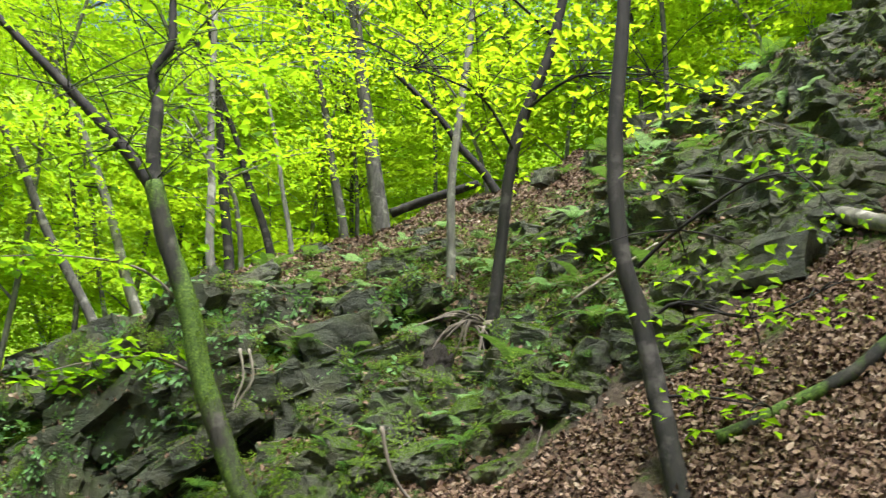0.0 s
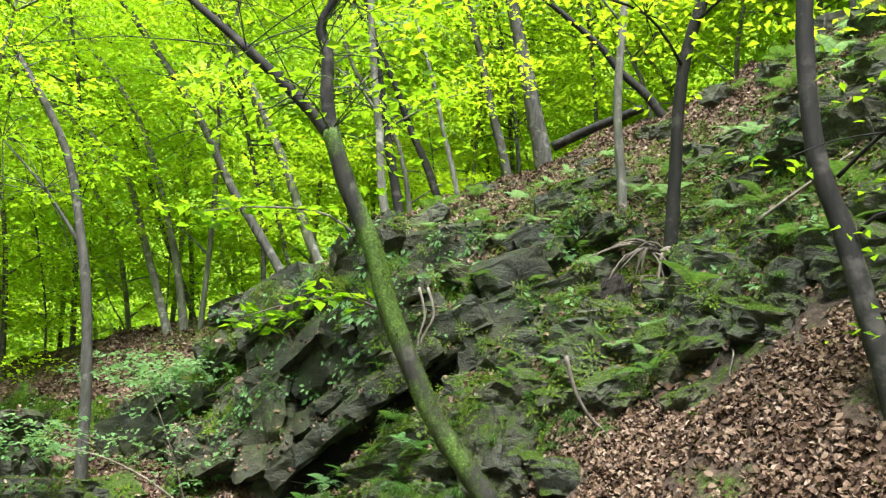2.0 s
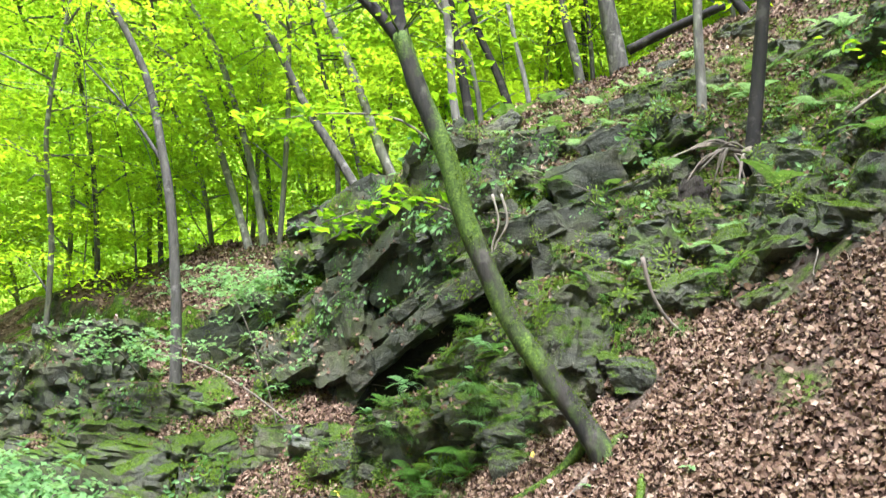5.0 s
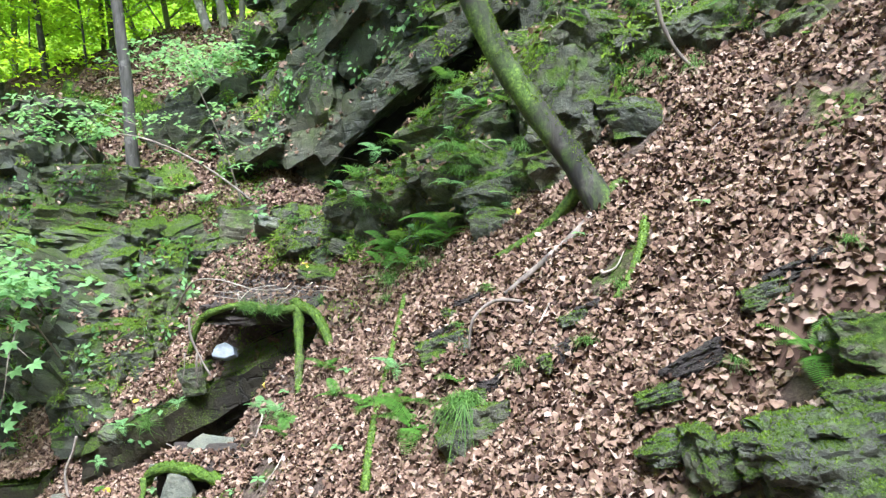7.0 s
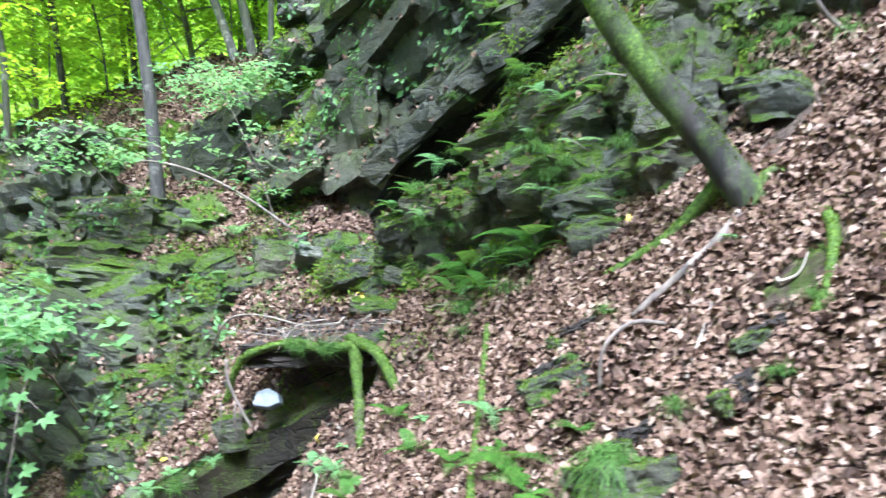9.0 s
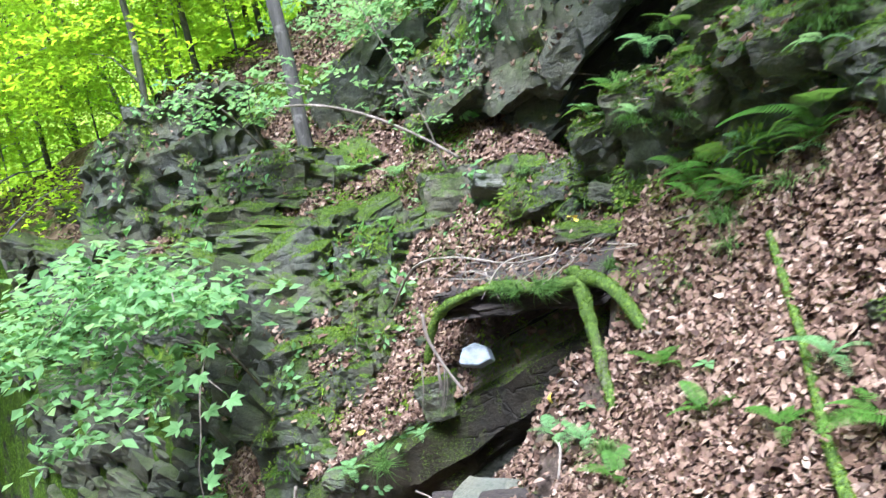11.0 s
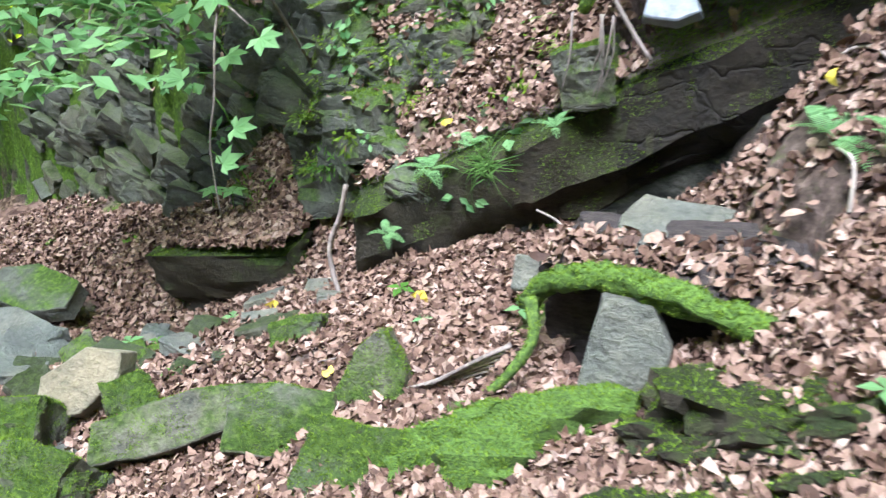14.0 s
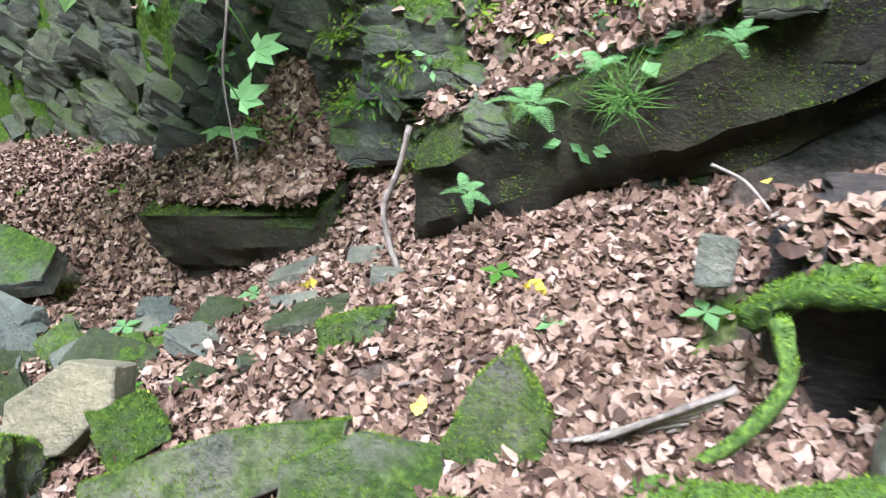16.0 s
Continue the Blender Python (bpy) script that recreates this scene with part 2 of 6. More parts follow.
YELLOW_LEAF = plain_noise_material("yellow_leaf", (0.55, 0.42, 0.03), (0.75, 0.62, 0.08), 20.0, 0.6, 0.2)


# ---- shape helpers ----
def rnd(a, b):
    return random.uniform(a, b)


def hashed(ix, iy, seed):
    v = np.sin(ix * 127.1 + iy * 311.7 + seed * 74.7) * 43758.5453
    return v - np.floor(v)


def vnoise(x, y, seed=0):
    """Smooth noise from 0 to 1."""
    ix, iy = np.floor(x), np.floor(y)
    fx, fy = x - ix, y - iy
    fx, fy = fx * fx * (3 - 2 * fx), fy * fy * (3 - 2 * fy)
    a, b = hashed(ix, iy, seed), hashed(ix + 1, iy, seed)
    c, d = hashed(ix, iy + 1, seed), hashed(ix + 1, iy + 1, seed)
    return (a * (1 - fx) + b * fx) * (1 - fy) + (c * (1 - fx) + d * fx) * fy


def fbm(x, y, seed=0, octaves=4):
    total, size, weight = 0.0, 1.0, 0.5
    for k in range(octaves):
        total = total + weight * (vnoise(x * size, y * size, seed + k) - 0.5)
        size, weight = size * 2.03, weight * 0.52
    return total


def mesh_of(name, verts, faces, mat, smooth=True, sharp=None):
    me = bpy.data.meshes.new(name)
    me.from_pydata([tuple(v) for v in verts], [], [tuple(f) for f in faces])
    if mat:
        me.materials.append(mat)
    if smooth:
        me.polygons.foreach_set("use_smooth", [True] * len(me.polygons))
        if sharp:
            me.set_sharp_from_angle(angle=radians(sharp))
    me.update()
    return me


def child(name, me, parent, label="", m=None):
    """Links a mesh as a part of a thing."""
    ob = new(name, me)
    ob.parent = parent
    if m is not None:
        ob.matrix_basis = m
    if label:
        tagged(ob, label)
    return ob


def tube(points, radii, sides=8, wobble=0.0, seed=0):
    """A bent tapering round stem through the points: its vertices and faces."""
    pts = [Vector(p) for p in points]
    rng = random.Random(seed)
    verts, faces = [], []
    side = None
    for i, p in enumerate(pts):
        way = (pts[min(i + 1, len(pts) - 1)] - pts[max(i - 1, 0)]).normalized()
        if side is None:
            side = way.orthogonal().normalized()
        side = (side - way * side.dot(way)).normalized()
        other = way.cross(side)
        for k in range(sides):
            a = 2 * math.pi * k / sides
            r = radii[i] * (1 + wobble * rng.uniform(-1, 1))
            verts.append(p + (side * math.cos(a) + other * math.sin(a)) * r)
    for i in range(len(pts) - 1):
        for k in range(sides):
            a, b = i * sides + k, i * sides + (k + 1) % sides
            faces.append((a, b, b + sides, a + sides))
    faces.append(tuple(range(sides))[::-1])
    faces.append(tuple(range((len(pts) - 1) * sides, len(pts) * sides)))
    return verts, faces


def bend(points, steps=4):
    """A smooth line through the points."""
    pts = [Vector(p) for p in points]
    out = []
    for i in range(len(pts) - 1):
        p0, p1, p2, p3 = pts[max(i - 1, 0)], pts[i], pts[i + 1], pts[min(i + 2, len(pts) - 1)]
        for k in range(steps):
            t = k / steps
            out.append(0.5 * (2 * p1 + (p2 - p0) * t + (2 * p0 - 5 * p1 + 4 * p2 - p3) * t * t + (3 * p1 - p0 - 3 * p2 + p3) * t ** 3))
    out.append(pts[-1])
    return out


def stem(points, r0, r1, sides=8, wobble=0.06, seed=0, steps=4, flare=0.0):
    line = bend(points, steps)
    n = len(line) - 1
    radii = [(r0 + (r1 - r0) * i / n) * (1 + flare * max(0, 1 - 6 * i / n) ** 2) for i in range(n + 1)]
    return tube(line, radii, sides, wobble, seed)


def merged(*pieces):
    verts, faces = [], []
    for v, f in pieces:
        k = len(verts)
        verts.extend(v)
        faces.extend(tuple(i + k for i in q) for q in f)
    return verts, faces


def leaf_blades(P, D, N, L, W, fold=0.25):
    """Many small leaves at once: base, tip and two sides, folded along the rib."""
    S = np.cross(D, N)
    S /= np.linalg.norm(S, axis=1)[:, None] + 1e-9
    N = np.cross(S, D)
    L, W = L[:, None], W[:, None]
    base, tip = P, P + D * L
    r = P + D * L * 0.45 + S * W * 0.5 + N * W * fold
    l = P + D * L * 0.45 - S * W * 0.5 + N * W * fold
    V = np.stack([base, r, tip, l], 1).reshape(-1, 3)
    k = np.arange(len(P))[:, None] * 4
    F = np.concatenate([k + np.array([[0, 1, 2]]), k + np.array([[0, 2, 3]])], 1).reshape(-1, 3)
    return V, F


def mesh_np(name, V, F, mat, smooth=False):
    me = bpy.data.meshes.new(name)
    me.from_pydata(V.tolist(), [], F.tolist() if hasattr(F, "tolist") else F)
    me.materials.append(mat)
    if smooth:
        me.polygons.foreach_set("use_smooth", [True] * len(me.polygons))
    me.update()
    return me


def sprays(rng, tips, leaves, size, reach, flat=0.25):
    """Leaves in flat layered sprays round the given twig ends: arrays for leaf_blades."""
    tips = np.asarray(tips, float)
    n = len(tips)
    turn = rng.uniform(0, 2 * math.pi, n)
    tilt = rng.normal(0, 0.22, (n, 2))
    a = rng.uniform(0, 2 * math.pi, (n, leaves))
    r = reach * np.sqrt(rng.uniform(0, 1, (n, leaves)))
    sx = np.cos(a) * r * 1.4
    sy = np.sin(a) * r * 0.75
    gx = sx * np.cos(turn)[:, None] - sy * np.sin(turn)[:, None]
    gy = sx * np.sin(turn)[:, None] + sy * np.cos(turn)[:, None]
    gz = gx * tilt[:, :1] + gy * tilt[:, 1:] + rng.normal(0, reach * flat * 0.3, (n, leaves)) - 0.25 * r * r / reach
    P = (tips[:, None, :] + np.stack([gx, gy, gz], -1)).reshape(-1, 3)
    m = len(P)
    way = rng.uniform(0, 2 * math.pi, m)
    D = np.stack([np.cos(way), np.sin(way), rng.normal(-0.25, 0.3, m)], -1)
    D /= np.linalg.norm(D, axis=1)[:, None]
    N = np.stack([rng.normal(0, 0.4, m), rng.normal(0, 0.4, m), np.ones(m)], -1)
    L = size * rng.uniform(0.6, 1.2, m)
    return P, D, N, L, L * rng.uniform(0.5, 0.68, m)


# ---- the ground ----
def sst(a, b, v):
    """A smooth step from 0 at a to 1 at b."""
    u = np.clip((v - a) / (b - a), 0.0, 1.0)
    return u * u * (3 - 2 * u)


def smax(a, b, k):
    """The larger of two surfaces, with a rounded seam about k wide."""
    h = np.clip(0.5 + 0.5 * (a - b) / k, 0.0, 1.0)
    return b + (a - b) * h + k * h * (1 - h)


def bump(x, y, cx, cy, rx, ry, turn=0.0):
    c, s = math.cos(turn), math.sin(turn)
    u, v = ((x - cx) * c + (y - cy) * s) / rx, (-(x - cx) * s + (y - cy) * c) / ry
    return np.exp(-(u * u + v * v))


def seam(x):
    """The y of the foot of the upper cliff."""
    return 7.75 + 0.85 * np.maximum(0, -2.2 - x) - 0.6 * np.maximum(0, -4.2 - x) + 0.45 * np.maximum(0, x + 1.6)


def bank(x):
    """The y of the foot of the cliff beside the stream bed."""
    return 6.36 + 0.64 * sst(-4.9, -5.7, x) + 0.28 * np.maximum(0, -5.7 - x)


def land(x, y):
    """The height of the ground: a gully between the near bank and a steep hillside with two bands of rock."""
    # steep leafy hillside
    right = -0.51 + 0.80 * (x - 0.05) + 0.55 * (y - 3.85)
    left = -2.38 + 0.30 * (x + 4.95) + 0.68 * (y - 6.57)
    lower = smax(right, left, 0.5) + 0.08
    # mossy outcrop beside the leaning tree
    off = (x + 0.8) * 0.696 + (y - 5.75) * 0.717
    lower = lower + 0.62 * sst(0.05, 0.45 + 0.9 * sst(-1.1, -0.3, x), off) * sst(0.2, -0.6, x) * sst(-3.2, -2.5, x)
    lower = lower + 0.65 * bump(x, y, -3.38, 6.38, 0.72, 0.55) * sst(6.02, 6.28, y)
    # upper cliff and the gentler hill above it
    step = sst(-0.10, 0.45, y - seam(x))
    upper_right = 2.05 + 0.55 * np.maximum(0, x + 1.5) + 0.45 * (y - 8.0)
    upper_left = 1.8 + 0.3 * (np.maximum(x, -7.5) + 3.2) + 0.36 * (y - 9.0)
    crest = np.where(x > -2.2, upper_right, np.minimum(upper_right, upper_left + 0.25 + 0.5 * sst(-5, -3, x)))
    crest = crest - 0.3 * np.maximum(0, -7.5 - x)
    far = 12.5 + 2.0 * sst(-6, 0, x)
    crest = crest - 0.42 * np.maximum(0, y - far) - 0.25 * np.maximum(0, y - far - 6)
    brow = 14.5 - 0.75 * np.clip(x, 0, 8)
    rightside = lower - 0.62 * np.maximum(0, y - brow) - 0.25 * np.maximum(0, y - brow - 5)
    mix = sst(-1.0, 1.4, x)
    hill = lower * (1 - step) + crest * step
    hill = hill * (1 - mix) + rightside * mix
    # stream bed and near bank
    bed = -2.75 + 0.32 * (x + 4.2) + 0.08 * (y - 5.0)
    bed = bed - 0.42 * bump(x, y, -6.5, 6.05, 0.8, 0.45) - 0.14 * bump(x, y, -5.2, 6.25, 0.4, 0.4)
    bed = np.maximum(bed, -7 + 0.02 * x)
    cut = sst(0.12, -0.12, y - bank(x)) * sst(-3.0, -3.6, x)
    hill = hill * (1 - cut) + np.minimum(hill, bed - 0.15) * cut
    near = -0.50 - 0.62 * (y + 0.1) + 0.10 * np.maximum(0, -y - 2)
    near = np.clip(near, -40, 3.0)
    z = smax(smax(hill, bed, 0.25), near, 0.35)
    # the cliff beside the stream and the ground above it
    wall = -1.25 + 0.12 * (x + 7.0) + 0.55 * (y - 8.0)
    wall = np.minimum(wall, crest)
    w = sst(-0.15, 0.5, y - bank(x)) * sst(-5.4, -6.4, x)
    z = z * (1 - w) + smax(np.minimum(z, wall + 0.4), wall, 0.2) * w
    z = z + 0.5 * bump(x, y, -6.2, 6.98, 0.6, 0.30)
    z = z + 0.24 * bump(x, y, -3.35, 5.95, 0.42, 0.30)
    return np.maximum(z, -9.0)


def rockiness(x, y):
    """Where the ground is bare stone: the two cliffs, the outcrop and the crags up the hill."""
    e = 0.06
    steep = np.hypot(land(x + e, y) - land(x - e, y), land(x, y + e) - land(x, y - e)) / (2 * e)
    steep = steep - 2.5 * bump(x, y, -6.05, 6.75, 0.55, 0.35) - 2.5 * bump(x, y, -3.35, 6.12, 0.6, 0.5) - 2.5 * bump(x, y, -3.1, 4.95, 0.8, 0.5) - 1.6 * bump(x, y, -4.3, 7.6, 0.9, 0.8)
    crag = bump(x, y, 4.6, 9.5, 2.2, 1.8) * 0.3 + bump(x, y, 0.6, 6.5, 0.75, 0.9) * 0.7 + bump(x, y, -1.3, 6.7, 0.6, 0.5) * 0.6 + bump(x, y, 1.6, 6.6, 0.5, 0.6) * 0.5
    return np.clip(sst(1.15, 1.7, steep) + crag * sst(-0.12, 0.1, fbm(x * 1.3, y * 1.3, 5)), 0, 1)


def litter_cover(x, y):
    """Where dry leaves lie thick."""
    slope = sst(0.15, -0.1, (x + 0.8) * 0.696 + (y - 5.75) * 0.717 - 0.25 - 0.55 * sst(-1.0, 0.0, x) - 0.68 * np.maximum(0, x - 0.5))
    pocket = bump(x, y, -4.0, 8.4, 1.1, 0.6, -0.2) + bump(x, y, -4.7, 7.2, 0.9, 0.6) * 0.8 + bump(x, y, -4.2, 7.9, 1.0, 0.7) * 0.7
    above = 0.55 * sst(0.3, 1.0, y - seam(x)) * sst(-0.06, 0.1, fbm(x * 1.1, y * 1.1, 9))
    bare = 0.75 * bump(x, y, -4.6, 7.75, 0.55, 0.35) + 0.6 * bump(x, y, -0.1, 4.9, 0.22, 0.12) + 0.6 * bump(x, y, -0.75, 4.75, 0.5, 0.3) + 0.45 * bump(x, y, -3.0, 4.93, 0.45, 0.26) + 1.2 * bump(x, y, -3.42, 5.62, 0.2, 0.15)
    patches = sst(-0.26, -0.02, fbm(x * 2.3, y * 2.3, 12))
    return np.clip(np.maximum(np.maximum(slope, np.minimum(pocket, 1)), above) - bare, 0, 1) * (1 - rockiness(x, y)) * patches


def moss_cover(x, y):
    """How readily moss grows."""
    n = fbm(x * 1.1, y * 1.1, 21)
    wet = 0.35 - 0.2 * bump(x, y, -3.0, 4.93, 0.5, 0.3) + 0.3 * sst(-5, -8, x) + 0.25 * sst(6.0, 7.5, y) + 0.5 * bump(x, y, 4.0, 8.5, 2.5, 2.5) + 0.6 * n
    return np.clip(wet, 0, 1) * (1 - 0.8 * litter_cover(x, y))


# depth, sides and floor of the two hollows under roots
HOLLOWS = ((0.1, -4.0, -2.78, 6.0, 6.95, -2.22, 0.45), (0.2, -3.68, -2.98, 5.24, 5.62, -2.62, 0.15))


def in_hollow(x, y):
    inside = np.zeros(np.shape(x), bool)
    for deep, x0, x1, y0, y1, floor, rise in HOLLOWS:
        inside |= (x > x0) & (x < x1) & (y > y0 + 0.06) & (y < y1 - 0.08 + 0.5 * rise * (rise > 0.3))
    return inside


def ground_height(x, y, cut=True):
    """land() with its roughness: hummocks of litter, broken stone on the cliffs."""
    z = land(x, y)
    rock = rockiness(x, y)
    wild = sst(5.8, 7.5, y)
    z = z + (0.14 + 0.2 * wild) * fbm(x * 0.9, y * 0.9, 2) + 0.12 * fbm(x * 3.1, y * 3.1, 3) * (1 + rock + 2.2 * wild) + 0.035 * fbm(x * 9, y * 9, 4) * (1 + 2.0 * wild)
    ledge = np.round(z / 0.16 + 1.2 * fbm(x * 1.5, y * 1.5, 8)) * 0.16
    z = z + rock * (0.55 * (ledge - z) + 0.35 * (vnoise(x * 2.6, y * 2.6, 14) - 0.5))
    # the split in the cliff and the dark steps in the leaf slope
    z = z - 2.0 * bump(x, y, -2.85, 8.45, 1.15, 0.30, -0.66) - 0.55 * bump(x, y, -1.15, 4.85, 0.24, 0.09, 0.5)
    z = z - 0.45 * bump(x, y, 0.3, 3.70, 0.5, 0.08, 0.15) - 0.7 * bump(x, y, 0.05, 7.75, 0.3, 0.2)
    z = z - 0.22 * bump(x, y, -0.5, 4.3, 0.75, 0.04, 0.22) - 0.2 * bump(x, y, 0.9, 4.35, 0.5, 0.04, 0.1) - 0.16 * bump(x, y, -0.2, 5.35, 0.4, 0.035, 0.5)
    if not cut:
        return z
    # hollows under the roots
    for deep, x0, x1, y0, y1, floor, rise in HOLLOWS:
        m = sst(x0, x0 + 0.12, x) * sst(x1, x1 - 0.12, x) * sst(y0, y0 + 0.10, y) * sst(y1, y1 - 0.12, y)
        z = z * (1 - m) + np.minimum(z - deep, floor + rise * (x - x0)) * m
    return z


def steps_to(a, b, near, growth):
    out, size = [a], near
    while abs(out[-1] - a) < abs(b - a):
        out.append(out[-1] + math.copysign(size, b - a))
        size *= growth
    return out


def build_ground():
    xs = steps_to(-11, -400, 0.1, 1.16)[:0:-1] + list(np.arange(-11, 3.5, 0.062)) + steps_to(3.5, 400, 0.09, 1.12)
    ys = steps_to(2.4, -400, 0.1, 1.16)[:0:-1] + list(np.arange(2.4, 11.0, 0.062)) + steps_to(11.0, 400, 0.09, 1.10)
    X, Y = np.meshgrid(np.array(xs), np.array(ys))
    Z = ground_height(np.clip(X, -60, 60), np.clip(Y, -60, 60))
    w, h = len(xs), len(ys)
    V = np.stack([X, Y, Z], -1).reshape(-1, 3)
    i = (np.arange(h - 1)[:, None] * w + np.arange(w - 1)).reshape(-1)
    F = np.stack([i, i + 1, i + 1 + w, i + w], -1)
    ob = new("ground", mesh_np("ground", V, F, GROUND, True))
    cover = ob.data.color_attributes.new("cover", "FLOAT_COLOR", "POINT")
    x, y = V[:, 0], V[:, 1]
    data = np.stack([litter_cover(x, y) * ~in_hollow(x, y), moss_cover(x, y) * ~in_hollow(x, y), rockiness(x, y), np.ones(len(x))], -1)
    cover.data.foreach_set("color", data.reshape(-1))
    return tagged(ob, "steep forest slope of soil, moss and rock", "ground", kind="structure")


def gz(x, y):
    return float(ground_height(np.array(x, float), np.array(y, float)))


build_ground()


# ---- dry leaves ----
def scatter(count, x0, x1, y0, y1, weight, rng):
    """Points of the ground, kept where weight is high."""
    x, y = rng.uniform(x0, x1, count), rng.uniform(y0, y1, count)
    keep = rng.uniform(0, 1, count) < weight(x, y)
    return x[keep], y[keep]


def ground_normal(x, y):
    e = 0.05
    n = np.stack([land(x - e, y) - land(x + e, y), land(x, y - e) - land(x, y + e), np.full(len(x), 2 * e)], -1)
    return n / np.linalg.norm(n, axis=1)[:, None]


def litter_mesh(name, x, y, size, rng, mat, height=None):
    """Curled dry leaves lying on the ground."""
    n = len(x)
    up = ground_normal(x, y)
    up = up + rng.normal(0, 0.6, (n, 3))
    up /= np.linalg.norm(up, axis=1)[:, None]
    way = rng.normal(0, 1, (n, 3))
    D = way - up * np.sum(way * up, 1)[:, None]
    D /= np.linalg.norm(D, axis=1)[:, None]
    S = np.cross(D, up)
    L = size * rng.uniform(0.55, 1.25, n)
    W = L * rng.uniform(0.42, 0.62, n)
    curl = rng.normal(0.16, 0.26, n) * L
    cup = rng.normal(0.18, 0.24, n) * W
    P = np.stack([x, y, (ground_height(x, y, False) if height is None else height(x, y)) + rng.uniform(0.0, 0.035, n)], -1)
    rows = []
    twist = rng.normal(0, 0.36, n) * W
    ripple = rng.normal(0, 0.10, n) * W
    for along, wide in ((-0.5, 0.0), (-0.27, 0.36), (0.06, 0.5), (0.34, 0.30), (0.5, 0.0), (0.34, -0.30), (0.06, -0.5), (-0.27, -0.36)):
        lift = curl * (2 * along) ** 2 + cup * abs(wide) * 2 + twist * wide * along * 4 + ripple * (1 if along < 0 else -1) * (wide > 0)
        rows.append(P + D * (along * L)[:, None] + S * (wide * W)[:, None] + up * lift[:, None])
    V = np.stack(rows, 1).reshape(-1, 3)
    faces = []
    for k in range(0, 8 * n, 8):
        faces += [(k, k + 1, k + 7), (k + 1, k + 2, k + 6, k + 7), (k + 2, k + 3, k + 5, k + 6), (k + 3, k + 4, k + 5)]
    return mesh_np(name, V, faces, mat)


rng = np.random.default_rng(4)
fx, fy = scatter(300000, -10.8, 4.6, 3.0, 9.3, lambda x, y: (litter_cover(x, y) * 0.95 + 0.03) * ~in_hollow(x, y), rng)
gx, gy = scatter(95000, -6.0, 0.2, 3.4, 6.4, lambda x, y: litter_cover(x, y) * ~in_hollow(x, y), rng)
tagged(new("leaf_litter", litter_mesh("leaf_litter", np.concatenate([fx, gx]), np.concatenate([fy, gy]), 0.056, rng, LITTER)),
       "thick layer of dry brown beech leaves", "fallen leaves", kind="stuff")
fx, fy = scatter(150000, -9, 7, 6.0, 15.5, lambda x, y: (0.2 + 0.35 * sst(-0.1, 0.1, fbm(x * 1.4, y * 1.4, 33)) + 0.5 * litter_cover(x, y)) * ~in_hollow(x, y), rng)
tagged(new("leaf_litter", litter_mesh("hill_litter", fx, fy, 0.075, rng, LITTER)), "thin scatter of dry leaves up the hill", "fallen leaves", kind="stuff")


# ---- rocks ----
def rock_shape(seed, cuts=9, square=0.45, rough=0.05, divide=3):
    """A broken block one metre across: the hull of a box with knocked-off corners, then weathered. square: how far the corners are cut in."""
    r = random.Random(seed)
    bm = bmesh.new()
    for sx in (-1, 1):
        for sy in (-1, 1):
            for sz in (-1, 1):
                for _ in range(2 if r.random() < 0.6 else 3):
                    inward = [r.uniform(0, square) if r.random() < 0.7 else 0.0 for _ in range(3)]
                    bm.verts.new((0.5 * sx * (1 - inward[0]), 0.5 * sy * (1 - inward[1]), 0.5 * sz * (1 - inward[2])))
    hull = bmesh.ops.convex_hull(bm, input=bm.verts[:])
    bmesh.ops.delete(bm, geom=list({g for g in hull["geom_interior"] + hull["geom_unused"] if isinstance(g, bmesh.types.BMVert)}), context="VERTS")
    bmesh.ops.dissolve_limit(bm, angle_limit=radians(9), verts=bm.verts[:], edges=bm.edges[:])
    bmesh.ops.triangulate(bm, faces=bm.faces[:])
    for _ in range(divide):
        long = [e for e in bm.edges if e.calc_length() > (0.13 if divide < 4 else 0.08)]
        bmesh.ops.subdivide_edges(bm, edges=long, cuts=1)
        bmesh.ops.triangulate(bm, faces=bm.faces[:])
    shift = Vector((r.uniform(-9, 9), r.uniform(-9, 9), r.uniform(-9, 9)))
    bm.normal_update()
    moved = []
    for v in bm.verts:
        q = v.co * 2.6 + shift
        layer = noise.noise(Vector((q.x * 0.3, q.y * 0.3, v.co.z * 9 + shift.z)))
        chip = noise.cell(q * 1.7) - 0.5
        moved.append(v.co + v.normal * (noise.noise(q) * rough + noise.noise(q * 3.7) * rough * 0.5 + chip * rough * 0.5) + Vector((v.co.x, v.co.y, 0)) * layer * rough * 0.8)
    for v, p in zip(bm.verts, moved):
        v.co = p
    return bm


def rock_mesh(name, seed, mat, **kw):
    bm = rock_shape(seed, **kw)
    me = bpy.data.meshes.new(name)
    bm.to_mesh(me)
    bm.free()
    me.materials.append(mat)
    me.polygons.foreach_set("use_smooth", [True] * len(me.polygons))
    me.set_sharp_from_angle(angle=radians(24))
    return me


ROCK_MESHES = [rock_mesh("block", 20 + k, ROCK) for k in range(9)]
MOSSY_MESHES = [rock_mesh("mossy_block", 40 + k, MOSSY_ROCK, square=0.65, rough=0.09) for k in range(9)]
BARE_MESHES = [rock_mesh("slate", 60 + k, BARE_ROCK, square=0.4, rough=0.03) for k in range(5)]


